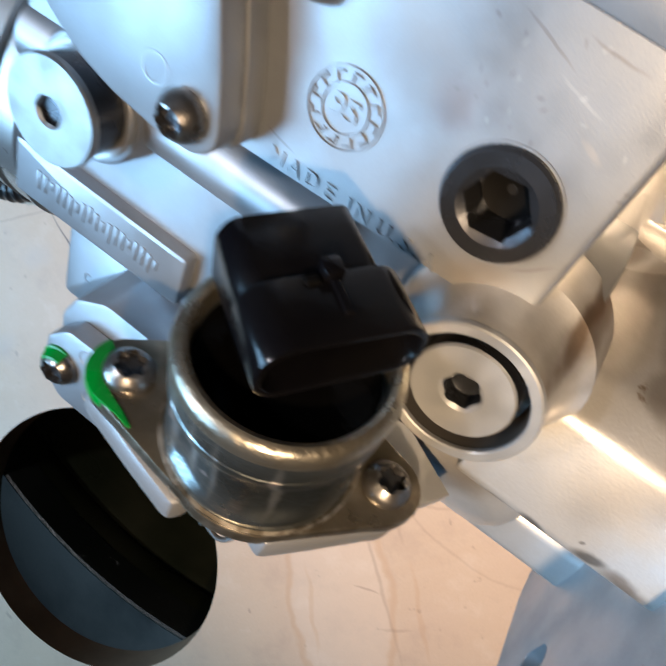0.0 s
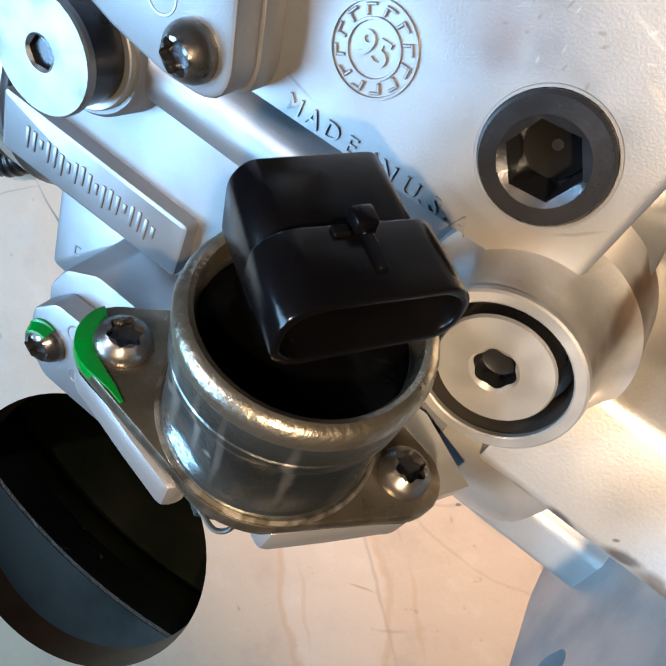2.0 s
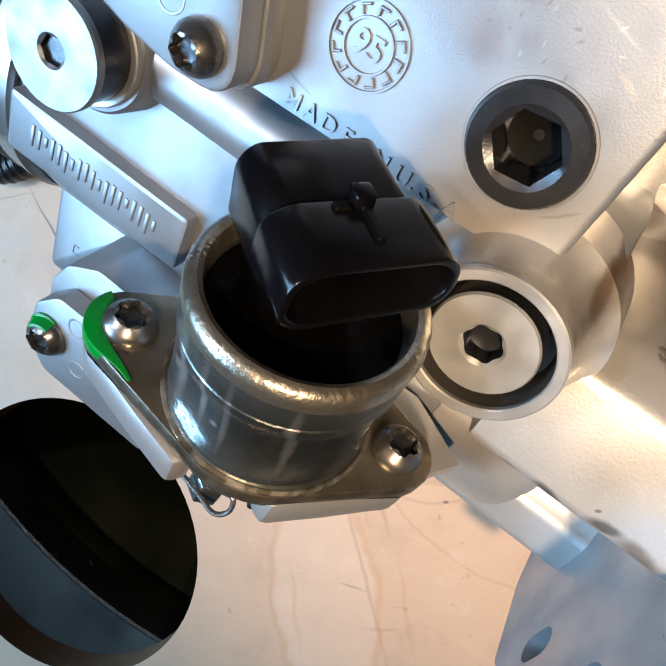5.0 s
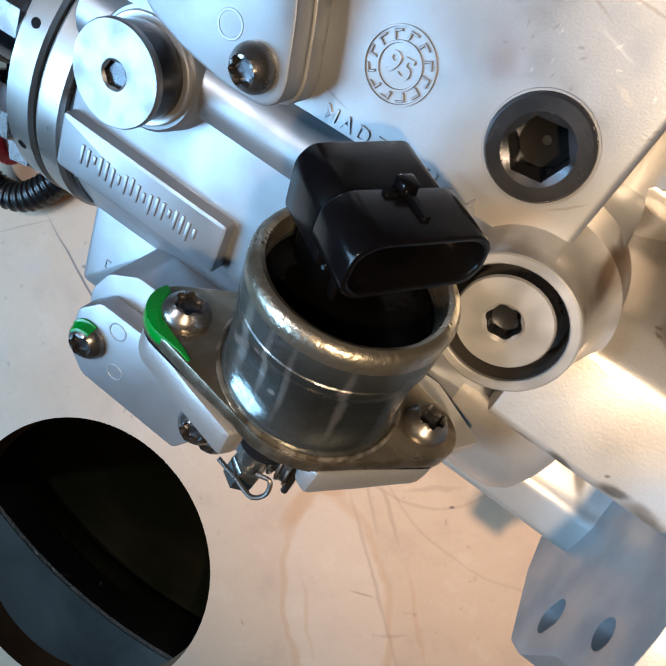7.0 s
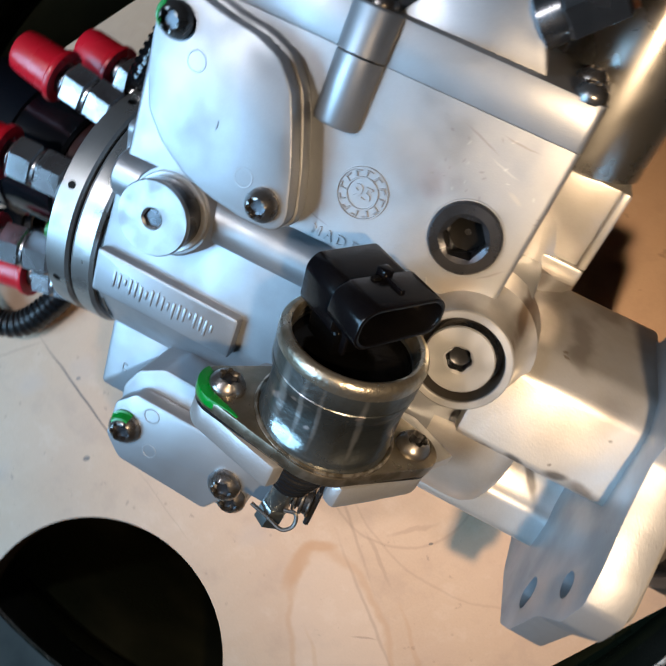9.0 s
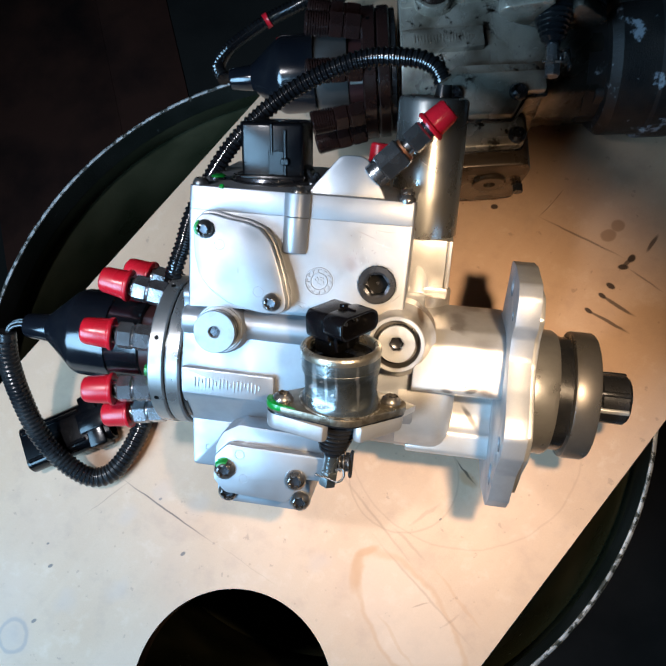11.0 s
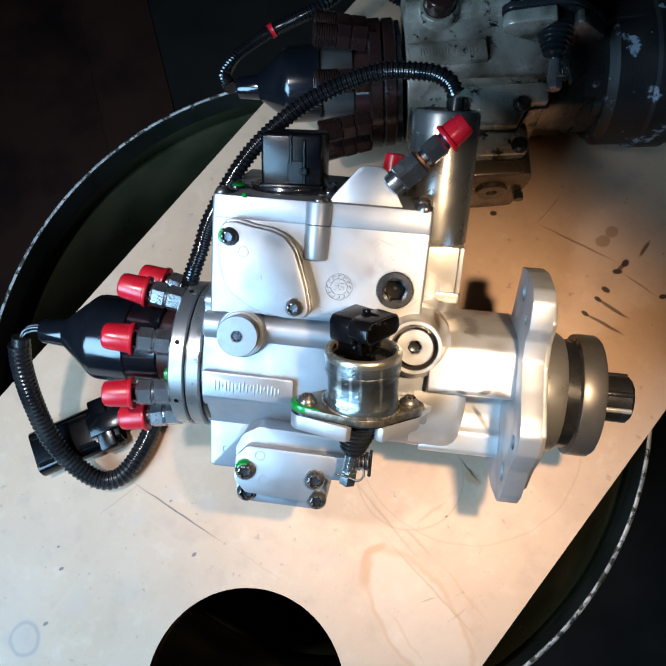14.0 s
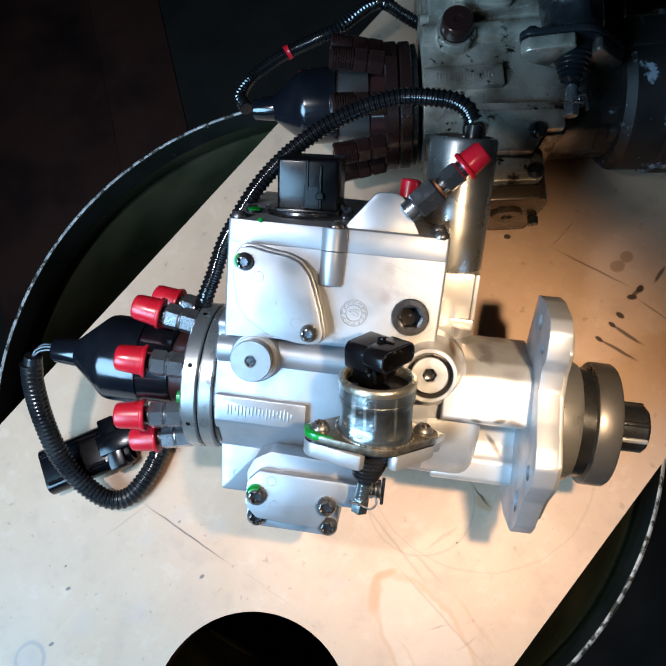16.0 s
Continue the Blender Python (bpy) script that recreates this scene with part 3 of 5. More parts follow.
def spline(points, per=12):
    pts = [Vector(p) for p in points]
    pts = [2 * pts[0] - pts[1], *pts, 2 * pts[-1] - pts[-2]]
    out = []
    for k in range(1, len(pts) - 2):
        a, b, c, d = pts[k - 1 : k + 3]
        for j in range(per):
            t = j / per
            out.append(0.5 * (2 * b + (c - a) * t + (2 * a - 5 * b + 4 * c - d) * t * t + (3 * b - a - 3 * c + d) * t**3))
    out.append(pts[-2])
    return out


def sweep(path, radius, segs=14):
    """A tube along a path; radius may be a function of the length run so far."""
    bm, rings, run = bmesh.new(), [], 0.0
    u = None
    for k, p in enumerate(path):
        d = (path[min(k + 1, len(path) - 1)] - path[max(k - 1, 0)]).normalized()
        if u is None:
            u = basis(d)[0]
        u = (u - d * u.dot(d)).normalized()
        v = d.cross(u)
        if k:
            run += (p - path[k - 1]).length
        r = radius(run) if callable(radius) else radius
        rings.append([bm.verts.new(p + (u * math.cos(2 * math.pi * j / segs) + v * math.sin(2 * math.pi * j / segs)) * r) for j in range(segs)])
    for p, q in zip(rings, rings[1:]):
        for j in range(segs):
            bm.faces.new([p[j], p[(j + 1) % segs], q[(j + 1) % segs], q[j]])
    bm.faces.new(rings[0])
    bm.faces.new(rings[-1])
    return bm


def even(path, step):
    """The same path at even steps."""
    out, left = [path[0]], step
    for a, b in zip(path, path[1:]):
        seg, at = (b - a).length, 0.0
        while seg - at >= left:
            at += left
            out.append(a.lerp(b, at / seg))
            left = step
        left -= seg - at
    return out


def conduit(points, r, pitch=3.3, low=0.84):
    """Corrugated split conduit: ridges run round it all the way along."""
    path = even(spline(points, 40), pitch / 4)
    return sweep(path, lambda s: r * (1.0 if (s / pitch) % 1.0 < 0.5 else low), 18)


UP = V(-0.05, 0.98, 0.185)  # the way up of the lid and of the side solenoid


# ---- small parts ----
def screw(parent, at, axis, material, r=4.9, h=3.2, dab=False, ref=(1, 0, 0), socket=0.5):
    """A round-headed screw with a six-lobed socket."""
    a = Vector(axis).normalized()
    k = r * socket
    prof = [(-1.0, r * 0.96), (0.3, r), (h * 0.35, r * 0.97), (h * 0.62, r * 0.86), (h * 0.85, r * 0.70), (h * 0.97, r * 0.62, 0.01), (h, k * 1.10, 0.15), (h * 0.1, k * 1.02, 0.16), (h * 0.05, 0)]
    s = part("screw", lathe(prof, at, a, 48, ref), material, parent)
    # black floor paints the shade inside the screw's socket
    part("screw_socket", lathe([(h * 0.08, k * 1.0, 0.16), (h * 0.55, k * 0.98, 0.16), (h * 0.5, 0)], at, a, 36, ref), black_steel, s)
    return s


def dab_of_paint(parent, at, axis, r, start, sweep_deg, h0, h1, r2):
    """A brushed dab of green paint over part of a screw and the edge beside it."""
    a = Vector(axis).normalized()
    u, v = basis(axis, (1, 0, 0))
    bm, o, rows = bmesh.new(), Vector(at), []
    for j in range(15):
        t = radians(start + sweep_deg * j / 14)
        d = u * math.cos(t) + v * math.sin(t)
        e = 0.5 + 0.5 * math.sin(math.pi * j / 14)
        rows.append([bm.verts.new(o + d * (r * q) + a * hh) for q, hh in ((0.62, h1 * 0.9), (0.85, h1 * 0.75 + 0.2), (1.02, h0 + 0.55), (1.0 + (r2 / r - 1.0) * e, h0 + 0.35), (1.0 + (r2 / r - 1.0) * e, h0 - 0.6))])
    for p, q in zip(rows, rows[1:]):
        for k in range(4):
            bm.faces.new([p[k], p[k + 1], q[k + 1], q[k]])
    return part("paint_dab", bm, green, parent, "dab of green marking paint")


def hex_socket_plug(name, parent, at, axis, r, h, material, socket, deep, rim=0.6, label="", lobes=False):
    """A flat-faced plug with a socket sunk in it."""
    a, o = Vector(axis).normalized(), Vector(at)
    segs = 48
    u, v = basis(axis, (0.4, 1, 0))
    bm = bmesh.new()

    def ring(rr, hh, six=False):
        vs = []
        for k in range(segs):
            t = 2 * math.pi * k / segs
            q = rr
            if six and not lobes:
                q = rr * math.cos(math.pi / 6) / math.cos((t % (math.pi / 3)) - math.pi / 6)
            if six and lobes:
                q = rr * (0.94 + 0.06 * math.cos(6 * t))
            vs.append(bm.verts.new(o + a * hh + (u * math.cos(t) + v * math.sin(t)) * q))
        return vs

    rings = [ring(r, -h), ring(r, -rim), ring(r - rim * 0.6, 0), ring(socket * 1.14, 0), ring(socket * 1.02, -0.6, True), ring(socket, -deep, True)]
    for p, q in zip(rings, rings[1:]):
        for k in range(segs):
            bm.faces.new([p[k], p[(k + 1) % segs], q[(k + 1) % segs], q[k]])
    bm.faces.new(rings[0])
    bm.faces.new(rings[-1])
    plug = part(name, bm, material, parent, label, angle=18.0)
    # black socket walls and lower sides paint the shade of the recess
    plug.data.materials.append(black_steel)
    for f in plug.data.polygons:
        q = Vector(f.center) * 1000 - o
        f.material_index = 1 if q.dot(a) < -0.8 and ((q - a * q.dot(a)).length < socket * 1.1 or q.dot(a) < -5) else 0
    part("socket_floor", lathe([(-deep - 0.5, socket * 0.84), (-deep + 0.9, socket * 0.84), (-deep - 0.2, 0)], o, a, 24), black_steel if lobes else hole_shade, plug)
    return plug


def line_outlet(parent, x, y, z, way, capped, old=False):
    """A pipe outlet of the head: a two-step hex nut, threaded nose and, on the new pump, a red dust cap."""
    a, o = Vector(way).normalized(), V(x, y, z)
    g = 1.14 if old else 1.0
    m1, m2 = (old_steel, old_steel) if old else (nut_steel, nut_steel)
    nut = part("outlet_nut", join(
        lathe([(-4, 6.6), (3, 6.6)], o, a, 24),
        lathe([(2.0, 7.4), (2.9, 8.5), (11.4, 8.5), (12.2, 7.6)], o, a, 6, (0, 0.5, 1)),
        lathe([(12.2, 7.2), (13.2, 7.2)], o, a, 24),
        lathe([(13.2, 7.6), (14.0, 8.5), (21.6, 8.5), (22.6, 7.4)], o, a, 6, (0, 0.5, 1)),
    ), m1, parent)
    if old:
        for v in nut.data.vertices:
            v.co = (o + (v.co * 1000 - o) * g) / 1000
        prof = [(22.4, 6.6)]
        for k in range(9):
            prof += [(23.0 + k * 1.6, 7.9), (23.6 + k * 1.6, 7.9), (24.0 + k * 1.6, 7.2), (24.4 + k * 1.6, 7.2)]
        prof += [(37.8, 6.4), (37.8, 3.2), (30, 3.0), (30, 0)]
        part("thread", lathe([(h * g, r * g) for h, r in prof], o, a, 22), m2, nut)
    else:
        part("nose", lathe([(22.2, 6.4), (23.0, 6.4), (23.2, 5.8), (26.5, 6.2), (27.5, 5.4), (27.5, 0)], o, a, 24), m2, nut)
    if capped:
        part("dust_cap", lathe([(25.2, 7.4), (25.2, 10.1), (25.9, 10.4), (27.2, 10.2), (28.0, 9.2), (34, 8.8), (41.0, 8.3), (43.2, 7.6), (44.2, 6.2), (44.5, 0)], o, a, 32), red_cap, nut, "red plastic dust cap")
    return nut


def lettering(name, parent, rows, material, h=0.35):
    """Raised bars in place of a maker's name. rows: x, y of the centre, width, height, z."""
    bm = bmesh.new()
    for x, y, w, t, z in rows:
        m = box(x - w / 2, x + w / 2, y - t / 2, y + t / 2, z, z + h, 0.12, 1)
        bm = join(bm, m)
    return part(name, bm, material, parent)


def words(name, text, parent, at, size, material, m, depth=0.16, bold=0.1):
    """Raised cast lettering in the built-in font."""
    c = bpy.data.curves.new(name, "FONT")
    c.body, c.size, c.extrude, c.align_x, c.align_y = text, size, depth, "CENTER", "CENTER"
    c.resolution_u, c.offset = 3, bold
    tmp = bpy.data.objects.new(name, c)
    me = bpy.data.meshes.new_from_object(tmp)
    bpy.data.objects.remove(tmp)
    bm = bmesh.new()
    bm.from_mesh(me)
    bpy.data.meshes.remove(me)
    turned(bm, Matrix.Translation(Vector(at)) @ m)
    return part(name, bm, material, parent)


def injection_pump(name, m, old=False):
    """A rotary diesel injection pump lying on its back: body, governor box, side solenoid, head with outlets, flange and shaft."""
    root = new(name)
    root.matrix_world = m
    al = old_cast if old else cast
    al2 = old_cast if old else cast_worn_lit
    AY, AZ = -61.0, -56.0  # the shaft's line

    # body with its front flats
    prof = [(-14, -6), (-22, -9.5), (-58, -9.5), (-77, -11), (-88, -19), (-101, -31), (-108, -56), (-101, -84), (-80, -102), (-50, -105), (-20, -95), (-8, -70), (-6, -30)]
    body = part("housing", prism(rounded(prof, 4), along_x, -81, 60, bevel=1.5), al, root)
    part("gallery", lathe([(-80, 7.6), (-79, 8.6), (8, 8.6)], (0, -31, -10.5), (1, 0, 0), 32), al, body)
    part("shoulder", lathe([(50, 46.4), (70, 46.6), (75, 46.0), (79, 43.6), (81.5, 39.5), (83, 33), (83, 0)], (0, AY, AZ), (1, 0, 0), 64), old_paint if old else al2, body)
    # raised name plate with plain bars for the maker's name
    part("name_plate", prism(rounded([(-80, -59.5), (-23, -60.0), (-22.5, -76), (-79, -76)], 1.6), facing, -22, -5.5, bevel=1.4), al, body)
    for k in range(19):
        x, tall, drop = -71.0 + k * 2.2, (6.0, 5.6, 3.2, 6.0)[k % 4], (0, 0, 1.4, 0, 0, -1.4)[k % 6]
        part("name_bar", box(x - 0.55, x + 0.55, -67.9 - tall / 2 + drop * 0.7, -67.9 + tall / 2 + drop * 0.3, -5.6, -5.15, 0.2, 2), al, body)
    # lower web and advance housing
    part("lower_web", prism(rounded([(-80, -96), (-48, -96), (-56, -131), (-78, -131)], 3), facing, -80, -30, bevel=2.0), al, body)
    lettering("cast_mark", body, [(-70, -118, 0.6, 3.0, -30.1), (-69, -116.4, 2.0, 0.6, -30.1), (-69, -119.6, 2.0, 0.6, -30.1)], al)
    adv = part("advance_housing", join(
        prism(rounded([(-52, -97), (-42, -91), (10, -93), (14, -98), (14, -117), (2, -118), (-6, -130), (-54, -128), (-56, -106)], 2.0), facing, -70, -4, bevel=1.2),
        prism(rounded([(-57, -124), (-4, -124), (2, -128), (2, -143), (-2, -147), (-52, -146.5), (-57, -142)], 4), facing, -62, -16, bevel=1.5),
    ), al, root)
    part("gasket", prism(rounded([(-56, -126), (1.5, -127), (1.5, -147.5), (-56, -147.5)], 4), facing, -25, -22.5), rubber, adv)
    cov = part("cover_plate", prism(rounded([(-54, -109), (-47, -101.5), (13, -102.5), (14.5, -105), (14.5, -117.5), (1, -117.5), (-9, -134), (-47, -132), (-54.5, -124)], 2.0), facing, -4, 3.0, bevel=0.9), al, adv)
    if old:
        # black plate behind the cover draws the dark line along its edge
        part("gasket", prism(rounded([(-55.5, -109), (-48, -100), (14, -101), (16, -104), (16, -119), (2, -119), (-8.5, -135.5), (-47.5, -133.5), (-56, -124.5)], 2.0), facing, -5.4, -3.8), rubber, adv)
    part("cast_ring", tube_open([(0, 2.6), (0.1, 2.7), (0.1, 3.1), (0, 3.2)], (-39, -107, 3.0), (0, 0, 1), 24), al, cov)
    part("cast_ring", tube_open([(0, 2.4), (0.1, 2.5), (0.1, 2.9), (0, 3.0)], (-36, -122, 3.0), (0, 0, 1), 24), al, cov)
    sm = black_steel if old else screw_steel
    for x, y, z in ((-47.5, -117.0, 3.0), (-4.6, -118.1, 3.0), (-49.8, -139.6, -16), (-3.9, -139.8, -16)):
        screw(adv, (x, y, z), (0.05, 0, 1), sm, 6.3, 4.4, ref=(0.3, 1, 0))
    if not old:
        dab_of_paint(adv, (-47.5, -117.0, 3.0), (0.05, 0, 1), 6.3, 75, 80, 0.3, 4.2, 7.2)

    # plugs along the gallery
    part("plug_boss", tube_open([(-12, 11.0), (-1.5, 11.4), (-1.0, 12.0), (-1.0, 14.2), (-2.0, 15.0), (-14, 16.4)], (-55.6, -33, 0), (0, 0, 1), 48), al, body)
    if old:
        part("plug_cap", lathe([(-2, 11.5), (9.6, 11.5), (10.8, 11.1), (11.4, 10.2), (11.4, 3.2), (10.6, 2.8), (10.6, 0)], (-55.6, -33, 0), (0, 0, 1), 40), old_steel, body, "dark brown plastic plug")
    else:
        part("plug_neck", lathe([(-12, 11.5), (8.8, 11.5), (9.0, 11.0)], (-55.6, -33, 0), (0, 0, 1), 48), black_steel, body)
        part("plug_washer", tube_open([(-1.2, 11.3), (0.3, 11.4), (0.5, 12.0), (0.5, 12.9), (0.2, 13.2), (-1.2, 13.3)], (-55.6, -33, 0), (0, 0, 1), 48), machined, body)
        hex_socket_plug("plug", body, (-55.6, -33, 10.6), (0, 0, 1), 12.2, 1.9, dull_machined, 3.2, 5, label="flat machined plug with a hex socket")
    at = (46.9, -29.0, 0)
    part("plug_boss", tube_open([(-8, 13.6), (10.6, 13.6), (11.2, 13.8), (11.2, 15.2), (10.4, 15.7), (6.5, 16.1), (2.5, 16.8), (-0.5, 17.8), (-2.5, 19.4), (-4, 21.4), (-20, 22), (-20, 11)], at, (0, 0, 1), 56), al2, body)
    if not old:
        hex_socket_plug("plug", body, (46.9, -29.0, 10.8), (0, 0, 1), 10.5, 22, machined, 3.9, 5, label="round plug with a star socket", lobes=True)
        # dark steel paints the shade down in the groove
        part("plug_bore", tube_open([(3.2, 10.0), (3.4, 12.2), (10.2, 13.3), (10.4, 13.7), (3.0, 13.7)], at, (0, 0, 1), 56), bearing_steel, body, "turned countersink round the plug")
        part("boss_rim", tube_open([(10.4, 13.2), (11.4, 13.2), (11.7, 13.5), (11.7, 15.2), (11.4, 15.6), (10.4, 15.8)], at, (0, 0, 1), 56), machined, body)

    # governor box, lid, cover and their fittings
    shape = prism(rounded([(-76.5, 0), (50, 0), (50, -40), (28, -44), (28, -100), (-76.5, -100)], 2.0), lambda u, v, d: V(u, d, v), -21, 34)
    for v in shape.verts:
        k = (34 - v.co.y) / 55
        low = v.co.y < -10 and v.co.x > 20
        v.co.x += -k * 1.2 if v.co.x > 0 else k * 1.6
        v.co.y += (1 - k) * (-v.co.z * 0.18) + (4 if low else 0)
    if not old:
        shape = carve(shape, lathe([(-30, 10.8), (4, 10.8)], (32.6, 1.0, 0), (0, 0, 1), 48))
    gov = part("governor_box", shape, al if old else smudged_cast(), root)
    lid = part("lid", prism(rounded([(-76.6, 0.06), (50.1, 0.06), (50.1, -41), (29, -45), (29, -101), (-76.9, -101)], 2.5), lambda u, v, d: V(u, d, v), 34.05, 47, bevel=0.3), al, root)
    for v in lid.data.vertices:
        v.co.y += -v.co.z * 0.18
    part("lid_gasket", prism([(-75.8, -0.7), (49.3, -0.7), (49.3, -39), (-75.8, -39)], lambda u, v, d: V(u, d, v), 33.9, 34.4), cast_worn_lit, lid)
    part("screw_boss", join(lathe([(14.5, 6.4), (15.5, 7.0), (33.8, 7.2)], (-14.7, 0, -0.5), (0, 1, 0), 32), lathe([(34.4, 7.4), (46.6, 7.4), (47.2, 7.0)], (-14.7, 0, -0.5), (0, 1, 0), 32)), al, gov)
    for x, z in ((-14.7, -2.0), (45, -3.5), (-72, -6), (44, -22)):
        screw(lid, (x, 47.2 - 0.18 * z, z), UP, sm, 4.6, 3.4)
    pl = [(-69.5, 27), (-66, 31.5), (-60, 32), (-50, 29.8), (-40, 28.6), (-32.5, 25.8), (-26.5, 19), (-22.8, 10), (-19, -1), (-15.8, -13), (-16.2, -17), (-19.5, -19.5), (-28.4, -20), (-40, -18.4), (-49, -15.8), (-59, -9.6), (-65.5, -2), (-68.5, 8), (-69.6, 18)]
    cover = part("side_cover", join(prism(rounded([(u + 0.8, v + 0.9) for u, v in pl], 2.0, 2), facing, -2, 13.0, bevel=0.9), prism(rounded([(u * 1.03 + 2.2, v * 1.04 + 1.2) for u, v in pl], 2, 2), facing, -2, 6.0, bevel=0.9)), al, gov)
    for x, y in ((-54, 16.5), (-31, -7.5)):
        part("cast_ring", tube_open([(0, 2.5), (0.12, 2.6), (0.12, 3.0), (0, 3.1)], (x, y, 13.0), (0, 0, 1), 24), al, cover)
    lettering("cast_mark", cover, [(-43, 3, 0.5, 2.4, 12.95)], al, 0.25)
    s1 = (-62.4, 24.4, 13.1)
    for p in (s1, (-23.0, -12.2, 13.1)):
        screw(cover, p, (-0.08, -0.12, 1), sm, 5.2, 4.2, ref=(0.2, 1, 0))
    if not old:
        dab_of_paint(cover, s1, (0, 0, 1), 5.2, 130, 90, 0.2, 3.8, 6.4)
    # cast date wheel and words
    part("date_wheel", tube_open([(0, 7.35), (0.5, 7.45), (0.5, 7.85), (0, 7.95)], (0.2, -0.2, 0), (0, 0, 1), 48), al, gov)
    part("date_wheel", tube_open([(0, 4.4), (0.5, 4.5), (0.5, 4.9), (0, 5.0)], (0.2, -0.2, 0), (0, 0, 1), 40), al, gov)
    for k in range(12):
        t = 2 * math.pi * k / 12
        c = (0.2 + 6.1 * math.cos(t), -0.2 + 6.1 * math.sin(t), 0)
        bm = join(box(-1.0, 1.0, 0.4, 0.9, 0, 0.55, 0.15, 1), box(-1.0, -0.45, -1.0, 0.5, 0, 0.55, 0.15, 1))
        part("month_mark", turned(bm, Matrix.Translation(c) @ Matrix.Rotation(t - math.pi / 2, 4, "Z")), al, gov)
    words("cast_year", "95", gov, (0.2, -0.3, 0.05), 6.2, al, Matrix.Identity(4), 0.5, 0.12)
    for ch, x in zip("MADEINU.S.A", (-8.6, -4.4, -0.2, 4.0, 8.6, 11.8, 16.8, 19.2, 22.0, 24.6, 27.6)):
        words("cast_letter", ch, gov, (x, -16.4 if ch != "." else -16.2, 0.02), 4.6, al, Matrix.Identity(4), 0.42, 0.03)
    part("port_rim", tube_open([(-2, 10.9), (0.15, 10.9), (0.15, 11.3), (-0.3, 11.7), (-2, 11.7)], (32.6, 1.0, 0), (0, 0, 1), 48), al, gov)
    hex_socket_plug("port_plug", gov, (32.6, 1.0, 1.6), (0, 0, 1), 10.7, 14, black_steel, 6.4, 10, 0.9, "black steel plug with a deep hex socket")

    # side solenoid on its two-eared flange
    solenoid(root, old, al)

    # neck, flange and drive end
    neck = part("neck", join(
        prism(rounded([(-29, -3), (-55.5, 2), (-59.5, -9), (-61.5, -26), (-64.5, -34), (-70, -38), (-80, -38), (-87, -34.5), (-90, -31.5), (-103, -31), (-106, -35), (-106, -56), (-98, -90), (-61, -98), (-25, -85), (-14, -56), (-22, -12)], 2.5), along_x, 57, 108.4, bevel=1.2),
    ), old_paint if old else al2, root)
    if old:
        part("drive_housing", lathe([(62, 44), (64, 52), (70, 57), (96, 58), (98, 61), (120, 61.5), (122, 59), (190, 59), (196, 52), (196, 0)], (0, AY, AZ), (1, 0, 0), 56), old_paint, root, "cylinder in flaking black paint")
    else:
        out = [(19, -26), (18, -8), (11, 15), (4, 20), (-12, 19.5), (-18, 12.5), (-30, 12), (-45, 20), (-58, 29), (-68, 33.5), (-80, 29), (-95, 13), (-116, 1), (-124, -9), (-126, -40), (-118, -75), (-114, -118), (-107, -145.5), (-94, -145), (-62, -122), (-30, -96), (-14, -44)]
        slot = [(-100.5 + 4.4 * math.cos(t) - 4 * (1 if math.cos(t) < 0 else 0), -5 + 4.4 * math.sin(t)) for t in [2 * math.pi * k / 20 for k in range(20)]]
        flange = part("mounting_flange", prism(rounded(out, 1.8, 2), along_x, 107.0, 119.0, holes=(slot, circle(-76.5, 16.5, 4.4), circle(5, -10, 4.6), circle(-8, 6, 2.6)), bevel=0.8), flange_cast, root)
        part("flange_step", prism(rounded([(9, -26), (9, -12), (4, 8), (-8, 15), (-20, 9), (-34, 9), (-50, 17), (-68, 28), (-82, 24), (-95, 9), (-112, -4), (-118, -40), (-100, -110), (-60, -112), (-24, -70)], 1.8, 2), along_x, 118.5, 122.5, bevel=0.8), flange_cast, flange)
        drop = AY - 2.5
        drive = part("drive_hub", lathe([(120, 39), (124, 39.5), (140, 39), (142.5, 37.5), (142.5, 33), (151, 33)], (0, drop, AZ), (1, 0, 0), 56), steel, root)
        part("bearing", lathe([(150.6, 36), (151.4, 39.2), (152.5, 39.6), (164, 39.6), (165.6, 38.6), (166, 37), (167.5, 18), (166, 16), (166, 0)], (0, drop, AZ), (1, 0, 0), 56), bearing_steel, drive, "dark turned steel drive bearing")
        part("seal_groove", lathe([(142.5, 35.5), (151, 35.5)], (0, drop, AZ), (1, 0, 0), 48), rubber, drive)
        sh = part("shaft", lathe([(164, 13.2), (172, 13.2), (173, 15.4), (188, 15.4), (190, 13.6), (190, 6), (187, 5), (187, 0)], (0, drop, AZ), (1, 0, 0), 40), black_steel, root)
        for t in (75, 115, 195, 300):
            c, s = math.cos(radians(t)), math.sin(radians(t))
            part("spline_key", turned(box(168, 189, -1.7, 1.7, 13.2, 16.6, 1.2, 3), Matrix.Translation((0, drop, AZ)) @ Matrix.Rotation(radians(90 - t), 4, "X")), machined if t == 75 else black_steel, sh)

    # distributor head with outlets
    hm = old_steel if old else steel
    head = part("head_ring", lathe([(-109, 30), (-109, 46.5), (-107.6, 48.6), (-99.5, 48.8), (-98.6, 47.6), (-98.6, 40)], (0, AY, AZ), (1, 0, 0), 72), hm, root)
    part("ring_groove", lathe([(-98.8, 46.6), (-97.4, 46.6)], (0, AY, AZ), (1, 0, 0), 60), rubber, head)
    ring = part("head_ring", lathe([(-97.5, 44), (-97.5, 47.6), (-96.6, 48.2), (-89.5, 48.2), (-88.4, 47), (-88.4, 40)], (0, AY, AZ), (1, 0, 0), 72), hm, root)
